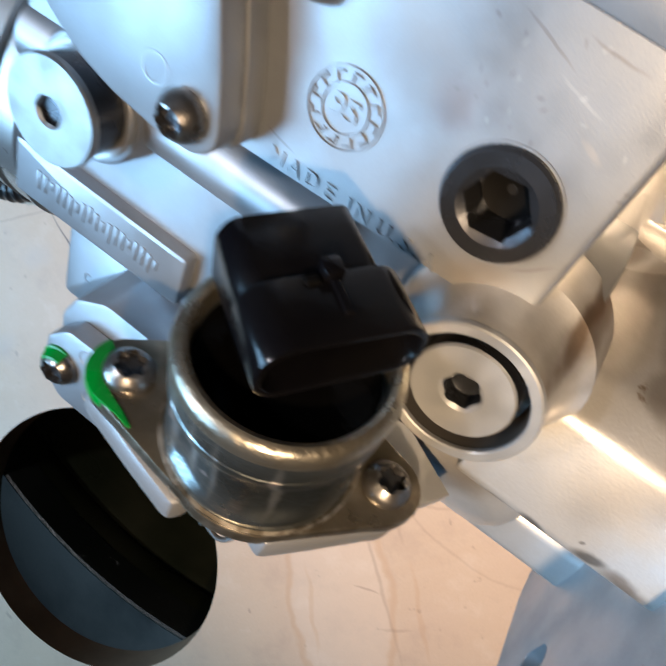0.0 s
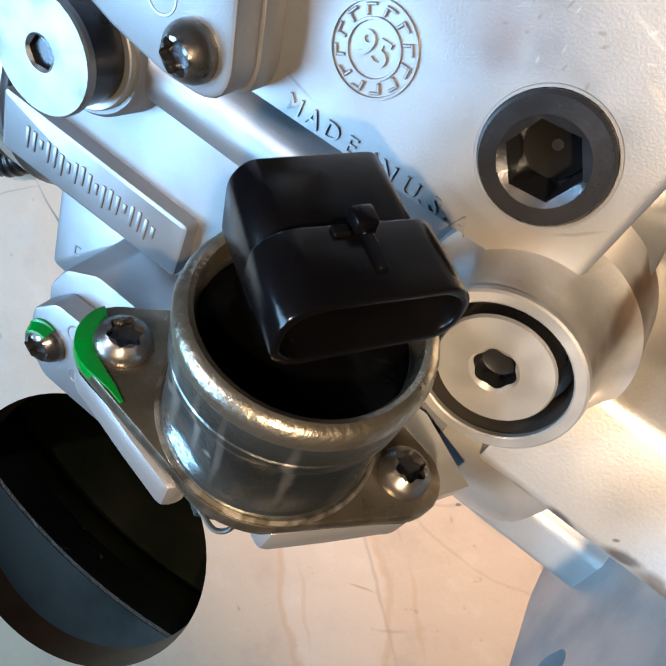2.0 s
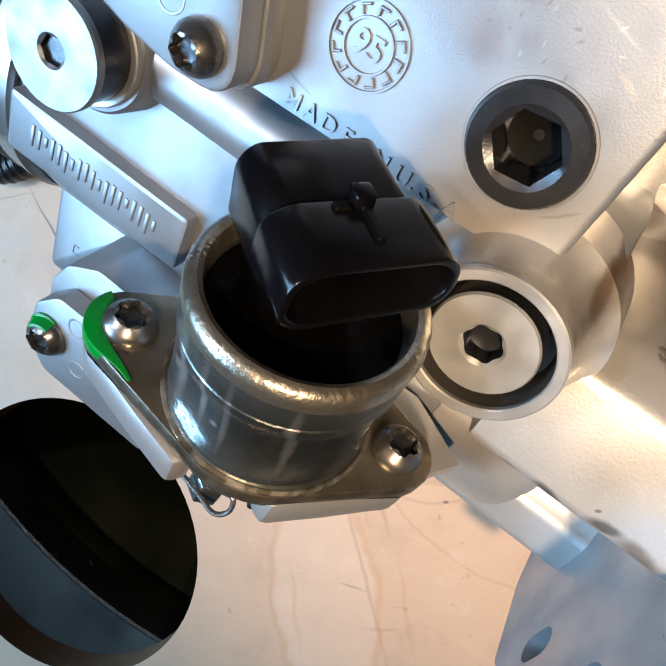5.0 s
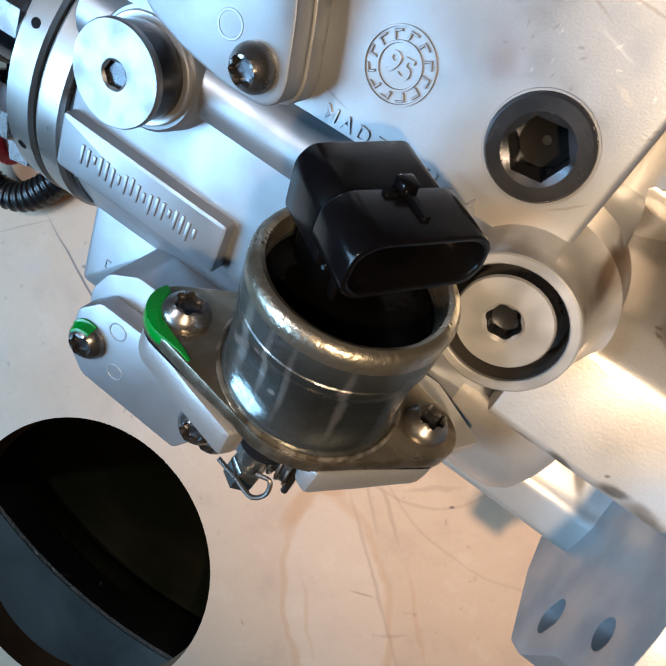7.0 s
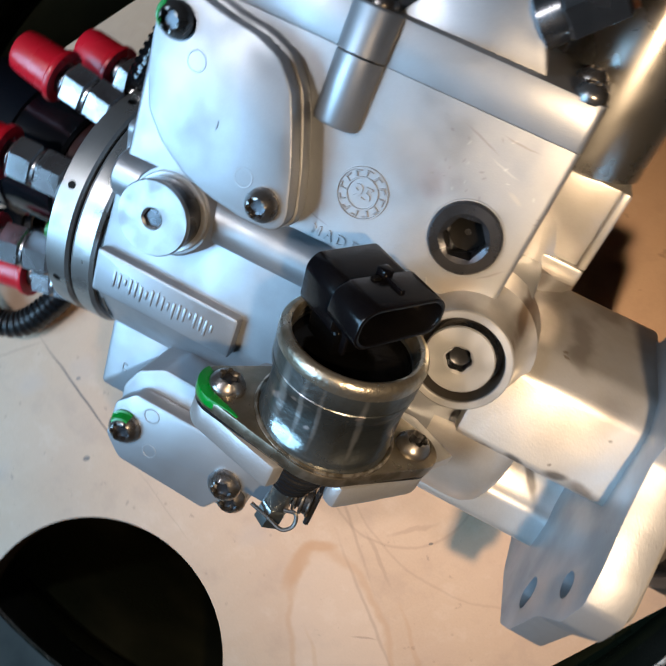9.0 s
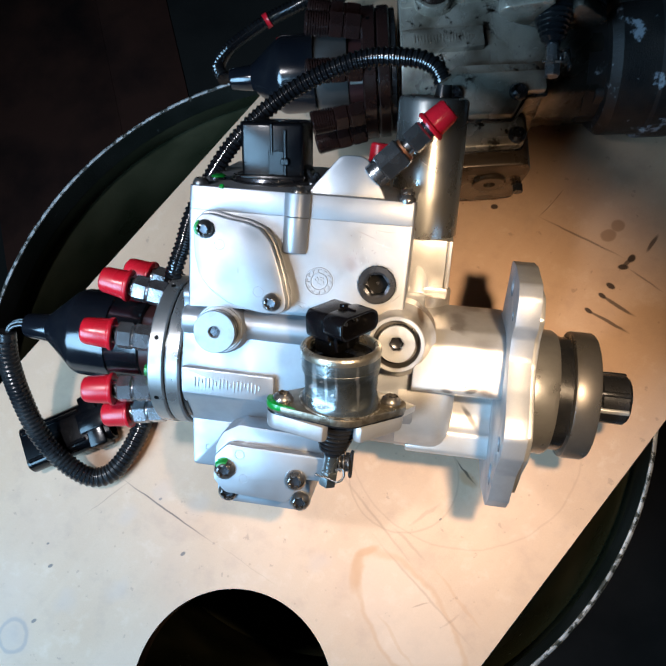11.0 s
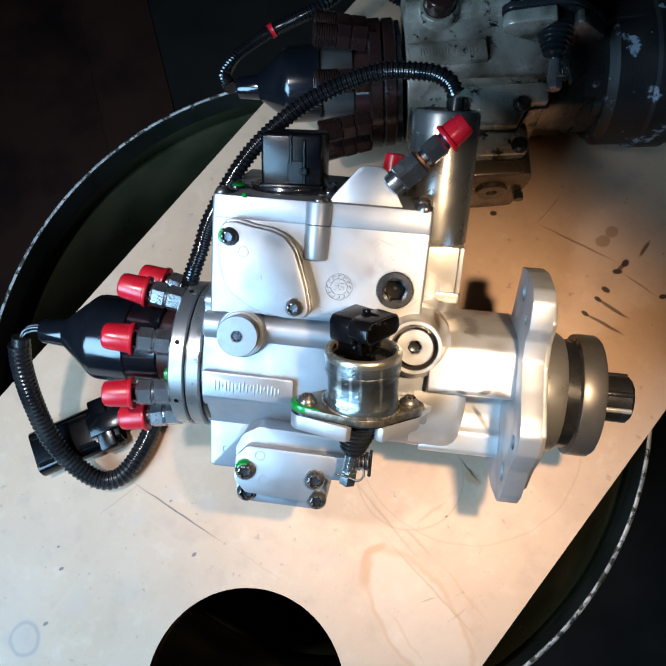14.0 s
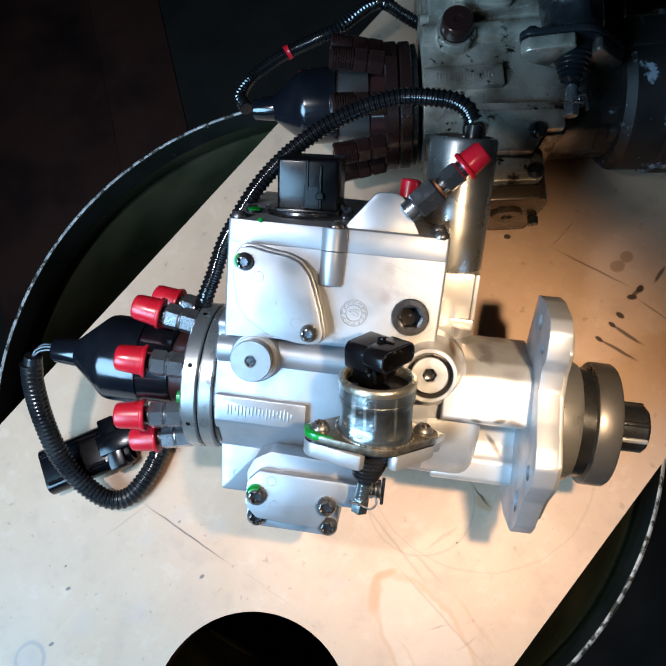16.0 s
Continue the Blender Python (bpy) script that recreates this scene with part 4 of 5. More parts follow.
    part("seal_ring", lathe([(-88.6, 45.6), (-84.6, 46.2), (-84, 44)], (0, AY, AZ), (1, 0, 0), 60), rubber, head)
    for t in (19.5, 66, -27):
        d = V(0, math.sin(radians(t)), math.cos(radians(t)))
        # near-black discs paint the shade of the peg holes
        part("peg_hole", lathe([(-0.5, 1.5), (0.12, 1.5), (0.12, 0)], V(-103.6, AY, AZ) + d * 48.7, d, 18), hole_shade, head)
    for k in range(8):
        t = radians(19 + 45 * k)
        y, z = math.sin(t), math.cos(t)
        if old and k in (3, 4):
            continue
        line_outlet(head, -107, AY + 41.5 * y, AZ + 41.5 * z, (-1, 0.2 * y, 0.2 * z), not old, old)
    core = part("core", lathe([(-108, 25.5), (-128, 25.5), (-128, 0)], (0, -58, AZ), (1, 0, 0), 48), phenolic, head)
    bell = [(-146, 28.4), (-146.5, 29.6), (-170, 29.4), (-173, 28.8), (-176, 26.8), (-195, 11.4), (-197, 9.8), (-213, 8.4), (-214.5, 7.6), (-215, 6), (-215, 0)]
    if old:
        part("sleeve", lathe([(-120, 26.4), (-121, 27.6), (-140, 28.0), (-146, 27.0)], (0, -57, AZ), (1, 0, 0), 48), grey_rubber, core, "worn grey rubber sleeve")
        part("rubber_bell", lathe(bell, (0, -57, AZ), (1, 0, 0), 56), bell_rubber, core, "black rubber bell boot")
        patch = bmesh.new()
        rows = [[patch.verts.new(V(x, -58 + 25.9 * math.sin(radians(t)), AZ + 25.9 * math.cos(radians(t)))) for x in (-119, -109.5)] for t in range(-52, -35, 4)]
        for p, q in zip(rows, rows[1:]):
            patch.faces.new([p[0], p[1], q[1], q[0]])
        bmesh.ops.solidify(patch, geom=list(patch.faces), thickness=0.2)
        part("label", patch, label_white, core, "small white paper label")
    else:
        part("rubber_bell", lathe([(-124, 25.8), (-125, 27.2), (-143, 27.6), *bell], (0, -57, AZ), (1, 0, 0), 56), bell_rubber, core, "black rubber bell boot")
    if not old:
        part("paint_dab", lathe([(-112, 3.2), (-112, 4.0), (-108.6, 4.0)], (0, AY - 6, AZ + 40), (1, 0, 0), 16), green, head, "dab of green marking paint")
    for ob in (head, ring):
        ob.location.x = 0.0 if old else 0.0062
    lid_fittings(root, lid, old, sm)
    if old:
        low = part("lower_housing", prism(rounded([(-56, -24), (4, -24), (8, -36), (2, -88), (-52, -88), (-60, -36)], 5), lambda u, v, d: V(u, d, v), -158, -118, bevel=2.0), oily_dark, root)
        part("drain_plug", lathe([(0, 12), (2.5, 12), (3.2, 11), (3.2, 4.4), (1, 4), (1, 0)], (-20, -158, -50), (0, -1, 0), 32), oily_dark, low)
        part("drip_nut", lathe([(0, 4), (6, 4), (6, 0)], (2, -158, -60), (0, -1, 0), 6), black_steel, low)
    return root


def solenoid(root, old, al):
    base, top = V(20.0, -60.5, 21.8), V(17.9, -28.2, 27.9)
    ax = (top - base).normalized()
    b1, b2 = V(-9.9, -58.5, 31.3), V(47.4, -60.0, 13.5)
    u = (b2 - b1)
    u = (u - ax * u.dot(ax)).normalized()
    v = ax.cross(u)
    v = v if v.z > 0 else -v
    axp = (ax + u * 0.115).normalized()  # the flange sits a little askew under the can
    up = (u - ax * 0.115).normalized()
    foot = base - ax * 1.0 - v * 1.0
    ax = (ax + u * 0.025).normalized()

    def pl(a, b, d):
        return foot + up * a + v * b + axp * d  # a along the ears, b towards the viewer, d up the axis

    e1, e2 = (b1 - base).dot(u), (b2 - base).dot(u)

    def outline(re, rc, n=10):
        pts = []
        for c, r, t0, t1 in ((e2, re, -70, 70), (0, rc, 72, 108), (e1, re, 110, 250), (0, rc, 252, 288)):
            for j in range(n):
                t = radians(t0 + (t1 - t0) * j / (n - 1))
                pts.append((c + r * math.cos(t), r * math.sin(t)))
        return pts

    st = rubber if old else zinc
    plate = part("flange_plate", prism(outline(8.6, 22.6), pl, -4.2, 0, bevel=0.5), black_steel if old else flange_steel, root, "two-eared mounting flange of the solenoid")
    part("flange_gasket", prism(outline(8.2, 21.2), pl, -5.6, -4.1), rubber, plate)
    for e in (e1, e2):
        s = 1 if e > 0 else -1
        pad = [(e + s * 7.9 * math.cos(radians(t)), 7.9 * math.sin(radians(t))) for t in range(-70, 71, 14)]
        pad += [(e - s * 8, 14.0), (e - s * 19.5, 20.6), (e - s * 23.0, 17.6), (e - s * 20, 4), (e - s * 20, -14), (e - s * 8, -12.6)]
        part("mounting_pad", prism(pad, pl, -15.0, -5.4, bevel=1.6), al if old else flange_cast, plate)
    part("machined_flat", prism([(e1 + 2, 3), (e1 - 4, -5), (e1 + 10, -22), (4, -26), (e2 + 4, -20), (45.4, -7.6), (e2 + 6, 2)], pl, -9.0, -5.5), al if old else machined, plate)
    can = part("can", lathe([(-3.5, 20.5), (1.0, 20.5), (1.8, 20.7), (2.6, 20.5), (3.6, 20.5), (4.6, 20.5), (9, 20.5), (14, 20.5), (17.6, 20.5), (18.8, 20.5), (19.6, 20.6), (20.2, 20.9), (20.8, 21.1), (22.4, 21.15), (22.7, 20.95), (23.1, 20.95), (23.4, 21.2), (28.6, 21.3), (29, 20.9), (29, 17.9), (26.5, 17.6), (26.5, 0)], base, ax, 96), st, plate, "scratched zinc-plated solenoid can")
    for vert in can.data.vertices:
        q = vert.co * 1000 - base
        h = q.dot(ax)
        out = q - ax * h
        if 2.0 < h < 20.5 and out.length > 19:
            t = math.atan2(out.dot(v), out.dot(u))
            flat = 19.15 / math.cos((t - radians(97)) % radians(60) - radians(30))
            dent = 0.25 * noise.noise((4 * math.cos(t), 4 * math.sin(t), h * 0.05))
            vert.co += out.normalized() * ((min(flat - out.length, 0.0) if 4.0 < h < 18.2 else 0.0) + dent) / 1000
    part("rim", tube_open([(28.4, 21.3), (30.4, 21.5), (31.8, 21.2), (32.8, 20.3), (33.1, 19.3), (32.7, 18.4), (31.6, 17.9), (28.4, 17.7)], base, ax, 96), rubber if old else lip, can, "rolled rim of the can, worn bright")
    part("seal", tube_open([(0.1, 20.8), (0.6, 20.8), (0.9, 21.6), (0.6, 22.3), (0.1, 22.3)], foot, axp, 72), rubber if old else flange_steel, plate)
    part("potting", lathe([(26, 17.7), (27.2, 17.7), (27.4, 15), (27.4, 0)], base, ax, 40), potting, can)
    sm = black_steel if old else screw_steel
    for e in (e1, e2):
        screw(plate, pl(e, 0, 0.1), axp, sm, 5.6, 3.9, ref=(0.5, 0, 1))
    if not old:
        arc = [(e1 + 8.75 * math.cos(radians(t)), 8.75 * math.sin(radians(t))) for t in range(220, 103, -9)]
        edge = arc + [(e1 + 2.2, 10.0), (e1 + 5.2, 11.6), (e1 + 5.6, 11.0), (e1 + 3.0, 8.8), (e1 - 0.2, 6.6)] + [(e1 + 5.5 * math.cos(radians(t)), 5.5 * math.sin(radians(t))) for t in range(120, 218, 12)]
        part("paint_dab", prism(edge, pl, -2.9, 0.35, bevel=0.15), green, plate, "dab of green marking paint")
        dab_of_paint(plate, pl(e1, 0, 0.1), axp, 5.2, 190, 70, 0.2, 3.2, 5.6)
    # plug connector standing on the potting: a slanted block, and in front of it the wider open socket
    o = V(28.2, -15.2, 37.2)
    d, wv = V(0.80, -0.06, 0.59), V(0.555, 0.23, -0.80)
    cm = frame_at(o, d, wv)  # x: way of the opening, y: across, z: up or down
    CS = 1.0
    if (cm.to_3x3() @ V(0, 0, 1)).y < 0:
        cm, CS = frame_at(o, d, -wv), -1.0

    def pc(a, b, c):
        return cm @ V(a, b, c)

    def section(rows, r, n=4):
        return rounded([(CS * s, h) for s, h in rows], r, n)

    back = section(((-12.9, -9.0), (10.2, -9.0), (11.2, -1.0), (9.8, 5.4), (-10.4, 5.6), (-12.9, 2.4)), 2.0)
    con = part("connector", prism(back, lambda a, b, c: pc(c, a, b), -26.5, -10.4, bevel=0.6), plastic, can, "black plastic two-pin connector")
    shell = section(((-11.2, -6.4), (11.8, -6.2), (14.3, -2.8), (13.9, 2.6), (11.0, 5.6), (-9.8, 6.4), (-13.5, 4.0), (-14.3, -3.2)), 3.0)
    inner = [(p[0] * 0.90, -0.2 + (p[1] + 0.2) * 0.78) for p in shell]
    part("socket", prism(shell, lambda a, b, c: pc(c, a, b), -12.4, 0.4, holes=(inner,), bevel=0.45), plastic, con)
    part("socket_floor", prism(inner, lambda a, b, c: pc(c, a, b), -12.0, -11.0), hole_shade, con)
    for s in (-4, 4):
        part("pin", turned(box(-11.2, -5.0, s - 0.8, s + 0.8, -0.8, 0.8, 0.3, 1), cm), black_steel, con)
    part("latch", turned(join(box(-13.6, -10.2, -1.7 + CS * 1.2, 1.7 + CS * 1.2, 4.6, 8.3, 0.6, 2), box(-10.8, -3.6, -0.8 + CS * 1.2, 0.8 + CS * 1.2, 5.4, 6.9, 0.3, 1)), cm), plastic, con)
    # near-black block paints the shade in the notch beside the latch
    part("latch_gap", turned(box(-11.9, -10.0, -CS * 2.2 - 1.3, -CS * 2.2 + 1.3, 5.0, 6.75, 0.3, 1), cm), hole_shade, con)
    for q, w in ((-9.0, 0.6), (-1.0, 0.8), (7.0, 0.6)):
        part("rib", turned(box(-9.6, -7.2, CS * q - w, CS * q + w, -15.0, -5.6, 0.3, 1), cm), plastic, con)
    part("pedestal", turned(box(-23.0, -9.0, -CS * 2.0 - 9.4, -CS * 2.0 + 9.4, -17.5, -8.0, 2.0, 3), cm), potting, con)
    # bellows, pin and clip below the flange
    k = (V(-0.12, 0, 0) - ax).normalized()  # the link hangs a little askew
    prof = [(0, 13.4), (12, 13.4)]
    for j in range(6):
        r = 13.0 - 1.0 * j
        prof += [(12.5 + 3.1 * j, r - 1.8), (13.6 + 3.1 * j, r), (14.6 + 3.1 * j, r)]
    prof += [(32, 5.0), (34, 5.0), (34, 0)]
    boot = part("bellows", lathe(prof, base, k, 32), rubber, plate, "black rubber bellows")
    part("link_pin", join(lathe([(33, 4.0), (47, 4.0), (47, 0)], base, k, 20), lathe([(45, 4.6), (46, 5.2), (54, 5.2), (54.6, 4.6), (54.6, 0)], base, k, 6)), nut_steel if old else zinc, boot)
    q = base + k * 49
    part("spring_clip", sweep(spline([q + V(-7, 2, 5), q + V(0, 1, 6), q + V(6, 0, 7), q + V(9, 3, 6), q + V(8, 7, 5), q + V(4, 6, 5)], 8), 0.7, 8), screw_steel, boot)
    stub = part("lever_stub", join(lathe([(0, 4.0), (5, 4.0), (5, 5.4), (7, 5.4), (7, 0)], q + V(4, 8, -3), V(1, 0.1, 0), 20), turned(box(-1.0, 1.0, -8, 7, -3, 3, 0.6, 1), Matrix.Translation(q + V(12, 8, -3)))), black_steel, boot)
    part("return_spring", sweep(spline([q + V(5 + 0.42 * j, 8 + 5.2 * math.cos(j * 1.05), -3 + 5.2 * math.sin(j * 1.05)) for j in range(16)], 3), 0.6, 6), screw_steel, stub)
    return plate


def lid_fittings(root, lid, old, sm):
    """What stands on the lid: the square plug, the wedge with the angled fitting, and the upright solenoid."""
    if old:
        return
    c = V(-38, 46.5 + 0.18 * 42, -42)
    part("plug_ring", lathe([(-1, 29), (1.2, 29), (1.8, 28.2), (1.8, 24), (3.4, 23.6), (3.4, 0)], c, UP, 56), black_steel, lid)
    m = frame_at(c + V(3, 0.5, 3), V(1, 0.03, 0.05), UP)
    plug = part("square_plug", turned(join(box(-18.6, 18.6, 0, 33.5, -15, 13, 2.2, 3), box(-19.6, 19.6, 0, 4, -17, 15, 1.2, 2)), m), plastic, root, "large square black plastic plug")
    part("rib", turned(box(-0.9, 0.9, 15, 33, 12.6, 13.8, 0.5, 1), m), plastic, plug)
    part("latch_bar", turned(join(box(-2.0, 9.0, 4, 18, 12.6, 13.6, 0.6, 1), box(7.0, 9.0, 4, 30, 12.6, 14.2, 0.5, 1)), m), plastic, plug)
    part("latch_hook", turned(box(5.5, 10.5, 10, 14, 13.4, 15.2, 0.6, 1), m), plastic, plug)
    for x, z in ((-68, -24), (-12, -30)):
        screw(lid, (x, 47.4 - 0.18 * z, z), UP, black_steel, 4.6, 3.6)
    part("paint_dab", lathe([(0, 4.4), (0.9, 3.9), (1.4, 2.4), (1.5, 0)], (-66, 53, -20), UP, 20), green, lid, "dab of green marking paint")
    part("paint_dab", lathe([(0, 1.5), (0.4, 1.1), (0.5, 0)], (-58, 47.6, 0.5), (0, 0.4, 1), 14), green, lid, "spot of green marking paint")
    part("wire_clip", sweep(spline([V(-20, 56, -34), V(-16, 60, -30), V(-12, 56, -28), V(-9, 59, -26)], 8), 1.4, 8), black_steel, lid)
    wedge = part("wedge_block", prism(rounded([(-12, 45), (-9, 50), (6, 68.5), (9, 69.5), (18, 69.5), (22, 67.5), (33, 47.5), (33, 45)], 2.5), facing, -34, -5, bevel=1.6), cast, lid)
    o, a = V(25, 59, -8), V(0.70, 0.70, 0.10)
    fit = part("return_fitting", join(
        lathe([(0, 7.4), (6, 7.4), (7, 6)], o, a, 24),
        lathe([(6, 7.6), (7, 8.8), (20.5, 8.8), (21.5, 7.6)], o, a, 6),
        lathe([(21.5, 4.8), (27, 4.8)], o, a, 20),
    ), gunmetal, wedge, "dark steel angled return fitting")
    part("union_nut", lathe([(26, 6.0), (27, 7.1), (36, 7.1), (37, 6.0)], o, a, 6, (0, 1, 0.4)), gunmetal, fit)
    part("seal_washer", lathe([(21.4, 6.4), (22.9, 6.4)], o, a, 24), surface("copper_washer", (0.32, 0.13, 0.06), 0.4, 0.8), fit)
    part("nose", lathe([(36, 5.0), (43, 5.0)], o, a, 20), black_steel, fit)
    part("dust_cap", lathe([(39.0, 6.5), (39.0, 8.6), (39.9, 8.9), (41.2, 8.5), (41.9, 7.5), (51.5, 6.8), (53.2, 6.0), (53.7, 4.6), (53.7, 0)], o, a, 32), red_cap, fit, "red plastic dust cap")
    part("dust_cap", lathe([(0, 6.6), (2, 6.4), (11, 6.0), (12, 5.0), (12.1, 0)], (24, 68, -48), (0.05, 1, 0.1), 28), red_cap, lid, "red plastic dust cap")
    # upright solenoid beside the box
    o, a = V(54.6, -16, -64), V(-0.01, 0.985, 0.17)
    post = part("solenoid_post", lathe([(0, 21), (10, 21), (11, 19.5), (30, 17.4), (44.6, 17.2), (45, 19), (46, 19), (46, 17)], o, a, 40), cast_worn_lit, root)
    m = frame_at(o, V(1, 0, 0), a)
    part("bracket", turned(box(-15.6, 15.6, 16.2, 45.6, -2, 17.5, 1.2, 2), m), cast_worn_lit, post)
    part("bracket_foot", turned(box(-18.4, 18.4, 9, 16.4, -2, 18.6, 1.4, 2), m), cast_worn_lit, post)
    for x in (-17.0, 17.0):
        part("bracket_rib", turned(box(x - 1.5, x + 1.5, 16.2, 45.6, -2, 18.4, 0.8, 2), m), cast_worn_lit, post)
    drum = part("upright_solenoid", lathe([(45.5, 19.2), (46.2, 20.4), (123, 20.4), (125, 19.4), (125.6, 18.2), (125, 17.6), (122, 17.0), (122, 0)], o, a, 64), polished, root, "polished steel upright solenoid can")
    top = o + a * 122
    part("wire_seat", lathe([(-1, 5.6), (5, 5.0), (10, 4.2), (10, 0)], top + V(5, 0, 2), a, 24), rubber, drum)
    part("conduit", conduit([top + V(4, 12, 2), top + V(-2, 20, 2), top + V(-16, 24, 0), top + V(-48, 22, -6), top + V(-88, 2, -10), top + V(-121, -30, -10), top + V(-143, -70, -8), top + V(-150, -97, -4), top + V(-155, -114, -4), top + V(-159, -128, -12)], 5.6), conduit_black, drum, "black corrugated wire conduit")



# ---- the drum, its board and the room ----
tagged(part("floor", box(-3000, 3000, -3000, 3000, -930, -905, 0), concrete), "dark stained workshop floor", "floor", kind="structure")
# added slab; its pale colour stands in for daylight on the floor
tagged(part("daylit_floor_slab", box(-1400, 900, -2600, -450, -905, -899, 3), slab), "added grey slab, coloured pale for daylit floor", "floor", kind="structure")
for nm, b in (("wall_north", (-3000, 3000, 3000, 3050)), ("wall_south", (-3000, 3000, -3050, -3000)), ("wall_east", (3000, 3050, -3000, 3000)), ("wall_west", (-3050, -3000, -3000, 3000))):
    tagged(part(nm, box(*b, -905, 1600, 0), wall_paint), "dim workshop wall", "wall", kind="structure")
tagged(part("ceiling", box(-3050, 3050, -3050, 3050, 1600, 1640, 0), wall_paint), "dim workshop ceiling", "ceiling", kind="structure")
planks = tagged(new("floor_planks"), "dark reddish-brown boards lying on the floor", "floor", kind="structure")
way = V(0.376, -0.927, 0)
side = V(0.927, 0.376, 0)
for n0, n1, low in ((-739, -408, -902), (-407.6, -232, -901)):
    part("plank", prism(rounded([(n0, -1700), (n1, -1690), (n1, 250), (n0, 230)], 4), lambda u, v, d: side * u + way * v + V(0, 0, d), -905.5, low, bevel=1.0), floor_wood, planks)

DX, DY = -37.1, -18.0
drum_thing = new("oil_drum")
drum_thing.location = (DX / 1000, DY / 1000, -0.90)
tagged(drum_thing, "dark green steel drum with a chipped rim, standing on the floor", "drum")
part("shell", tube_open([(2, 281), (8, 284), (14, 281), (280, 279), (290, 285), (300, 279), (570, 279), (580, 285), (590, 279), (830, 279), (838, 283), (846, 279), (866, 280), (866, 278.6), (846, 277.6), (838, 281.6), (830, 277.6), (590, 277.6), (580, 283.6), (570, 277.6), (300, 277.6), (290, 283.6), (280, 277.6), (14, 279.4), (2, 279)], (0, 0, 0), (0, 0, 1), 96), drum_paint, drum_thing)
part("rim", tube_open([(860, 279.5), (866, 281.0), (872, 283.0), (878, 283.4), (881.4, 282.4), (882.2, 280.8), (881.2, 279.4), (874, 278.4), (860, 277.8)], (0, 0, 0), (0, 0, 1), 128), rim_paint, drum_thing, "rolled drum rim with chipped whitish paint")
wear = tube_open([(880.6, 283.2), (882.0, 282.4), (882.7, 281.0), (882.0, 279.6), (881.0, 280.8)], (0, 0, 0), (0, 0, 1), 160)
bmesh.ops.delete(wear, geom=[f for f in wear.faces if (f.calc_center_median() - V(-10, -250, 881)).length < 130], context="FACES")  # still painted under the board
part("rim_wear", wear, worn_rim, drum_thing, "crest of the rim worn to bare whitish metal")
part("drum_bottom", lathe([(0, 279), (3, 279), (3, 0)], (0, 0, 0), (0, 0, 1), 64), drum_paint, drum_thing)

# the plank: a long board across the drum with a round hole
A0 = math.radians(57.5)
bx, by = V(math.cos(A0), math.sin(A0), 0), V(math.sin(A0), -math.cos(A0), 0)
bmat = frame_at((0, 0, 0), bx, by)


def on_board(u, v, d):
    return bx * u + by * v + V(0, 0, d)


hole = V(-51.0, -266.5, 0)
hu, hv = hole.dot(bx), hole.dot(by)
outline = [(-470, -207.5), (620, -207.5), (620, 221.5), (-470, 221.5)]
board = part("plywood_board", prism(rounded(outline, 3), on_board, -18, 0, holes=(circle(hu, hv, 75.0, 72),), bevel=0.0), board_surface())
board.data.materials.append(ply_edge)
for f in board.data.polygons:
    f.material_index = 1 if abs(f.normal.z) < 0.5 else 0
tagged(board, "stained light plywood board with a round hole, lying across the drum", "board")

injection = injection_pump("injection_pump", PUMP)
tagged(injection, "clean cast-aluminium diesel injection pump with red caps on the board", "fuel pump")
second = injection_pump("old_injection_pump", OLD_PUMP, True)
tagged(second, "dirty oil-stained diesel injection pump without caps on the board", "fuel pump")

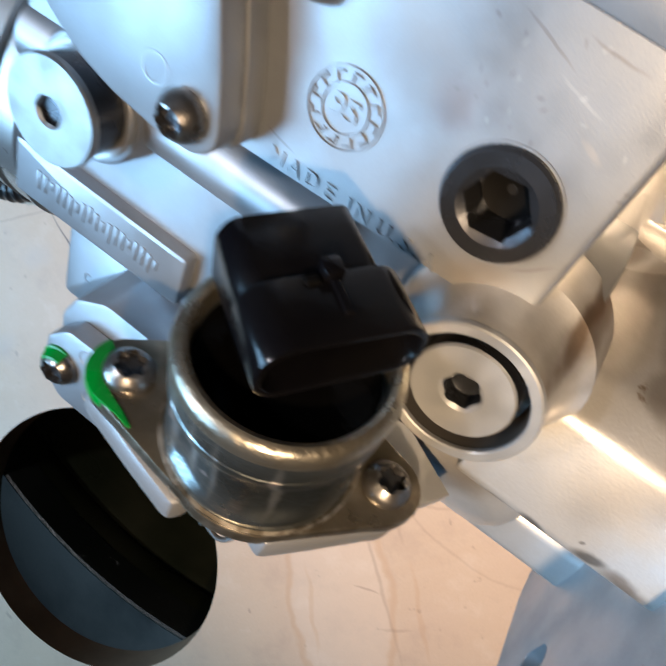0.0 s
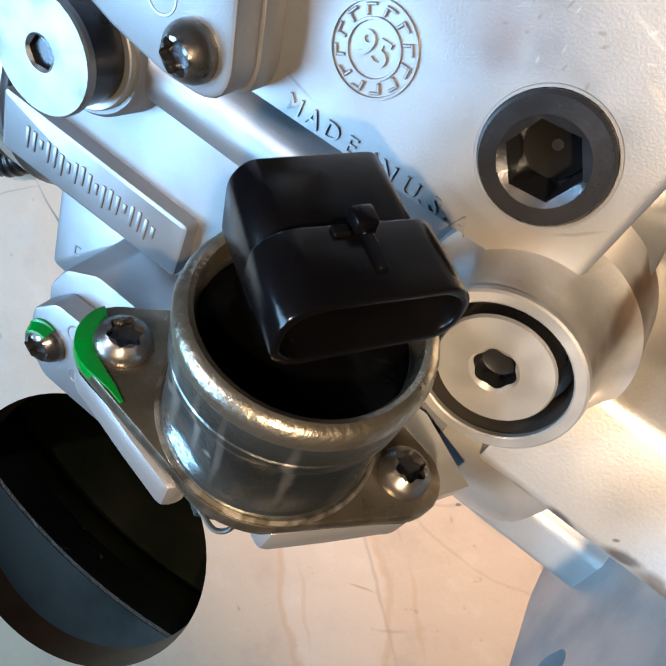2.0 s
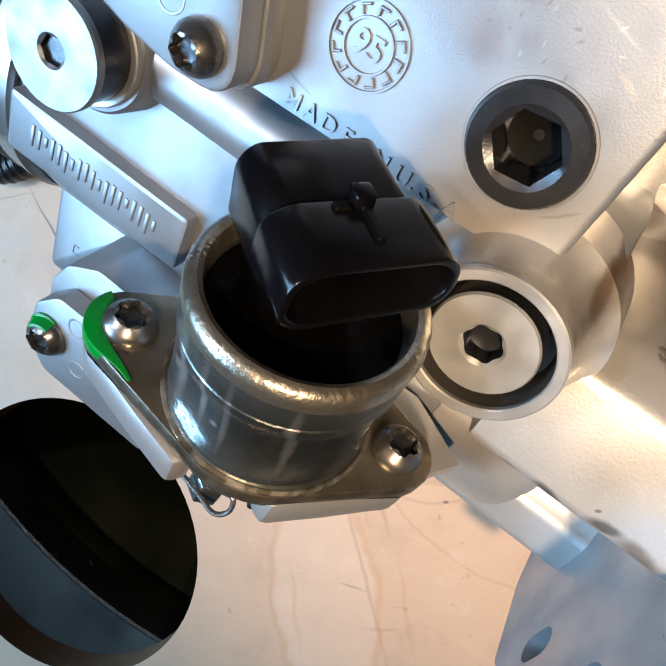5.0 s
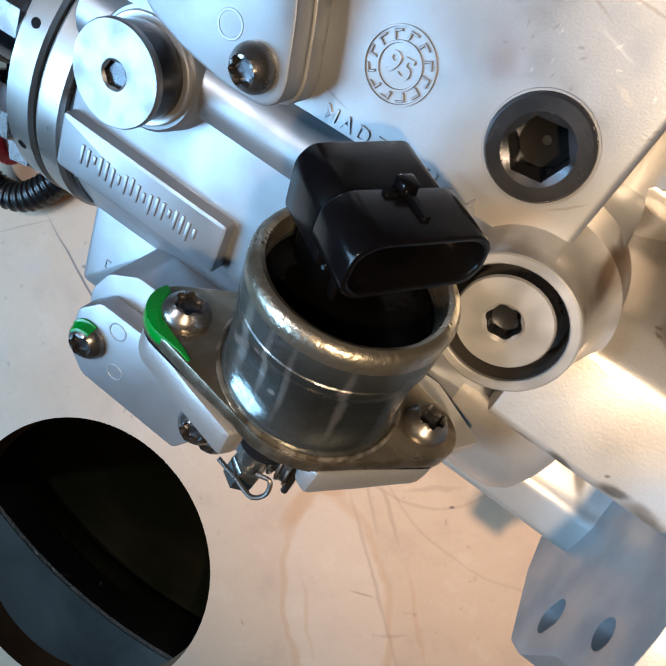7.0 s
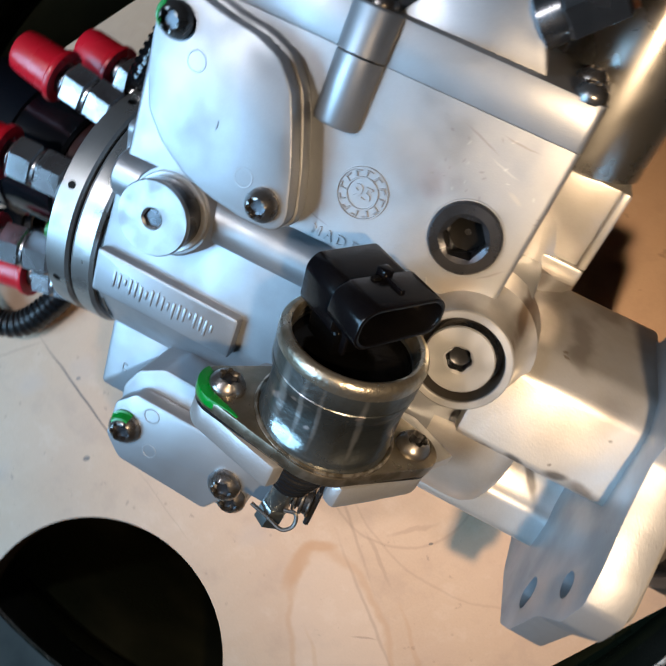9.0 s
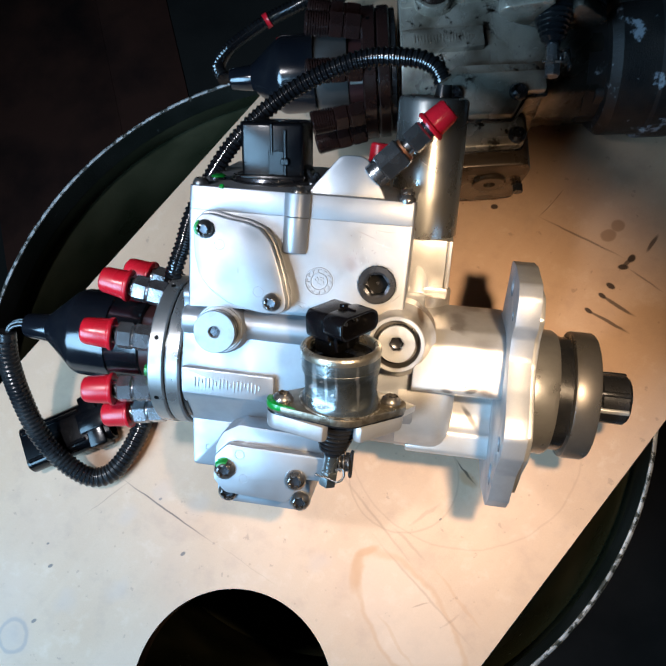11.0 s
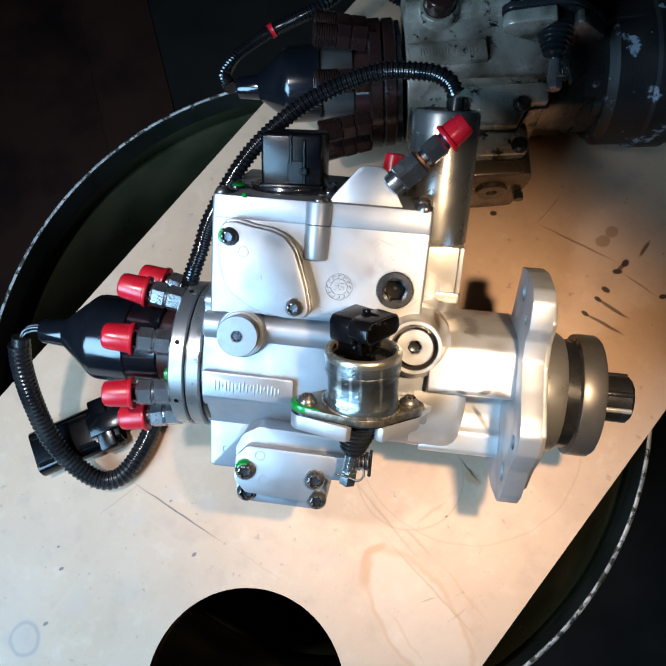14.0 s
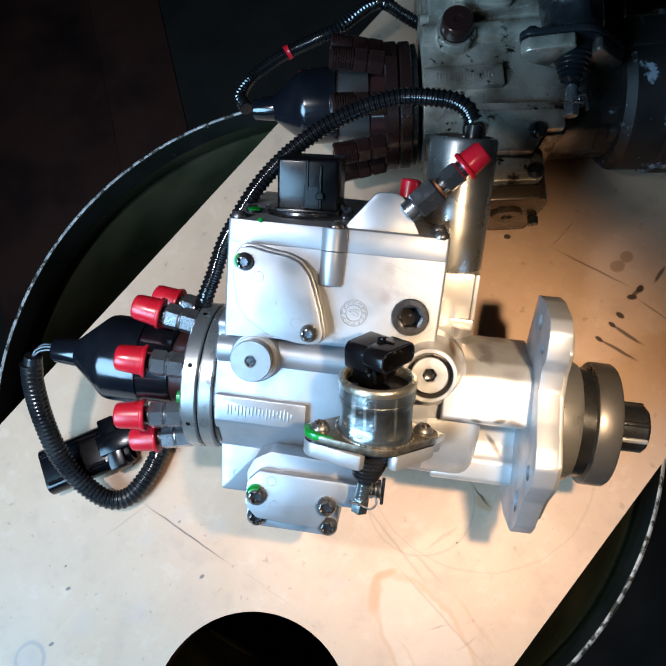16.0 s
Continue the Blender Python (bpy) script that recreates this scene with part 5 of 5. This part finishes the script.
# wiring: the loop of conduit from the bell boot to the flat plug on the board
wiring = part("wire_conduit", conduit([V(-230, -38, 92), V(-231, -52, 80), V(-229, -74, 58), V(-220, -98, 38), V(-204, -116, 22), V(-186, -125, 12), V(-171, -121, 9), V(-160, -105, 9), V(-153, -84, 9), V(-150, -62, 9)], 7.8, 3.6, 0.90), rubber)
tagged(wiring, "black corrugated conduit looped from the pump onto the board", "cable")
for k in range(3):
    o = V(0, (k - 1) * 2.0, (k % 2) * 1.6)
    part("wire", sweep(spline([V(-208, -27, 96) + o, V(-218, -26, 97) + o, V(-226, -30, 96) + o, V(-230, -40, 90) + o], 8), 1.1, 8), rubber, wiring)
part("heat_shrink", sweep(spline([V(-228, -33, 95), V(-230, -44, 87), V(-231, -56, 77)], 6), 6.4, 16), rubber, wiring)
pm_ = frame_at(V(-209, -93.5, 12), V(0.86, 0.49, 0), V(-0.49, 0.86, 0))
shell = rounded([(-19, -8), (19, -8), (21, 0), (17, 8), (-17, 8), (-21, 0)], 4)
flat = part("flat_plug", prism(shell, lambda a, b, c: pm_ @ V(c, a * 0.92, b), -36, 34, holes=([(x * 0.88, y * 0.74) for x, y in shell],), bevel=0.6), plastic)
tagged(flat, "flat black plastic multi-pin plug lying on the board", "electrical plug")
part("plug_floor", prism([(x * 0.9, y * 0.76) for x, y in shell], lambda a, b, c: pm_ @ V(c, a * 0.92, b), -12, -8), hole_shade, flat)
part("collar", turned(box(16, 30, -21, 21, -9.5, 10.5, 2, 2), pm_), plastic, flat)
part("latch", turned(box(12, 42, -8, 8, 8, 12, 1.2, 2), pm_), plastic, flat)
part("rib", turned(box(-34, 14, -13, -10, 7, 9.2, 0.6, 1), pm_), plastic, flat)
part("rib", turned(box(-34, 14, 10, 13, 7, 9.2, 0.6, 1), pm_), plastic, flat)

# the old pump's own wiring
old_wire = part("wire_conduit", conduit([V(-118.5, 197.3, 59.1), V(-127.1, 212.4, 54.8), V(-119.7, 233.3, 52.0), V(-92.5, 255.9, 55.7), V(-53.5, 272.3, 66.9), V(-29.0, 298.9, 64.6), V(-16.7, 307.7, 58.0), V(-1.4, 305.5, 48.5), V(19.9, 303.1, 37.1), V(56.3, 301.5, 26.3), V(96.5, 308.9, 21.5)], 5.6), conduit_black)
tagged(old_wire, "black corrugated conduit running from the old pump", "cable")
part("tape", sweep(spline([V(-94.5, 254.4, 55.3), V(-92.5, 255.9, 55.7), V(-90.5, 256.9, 56.4)], 4), 6.1, 16), red_cap, old_wire, "band of red tape")
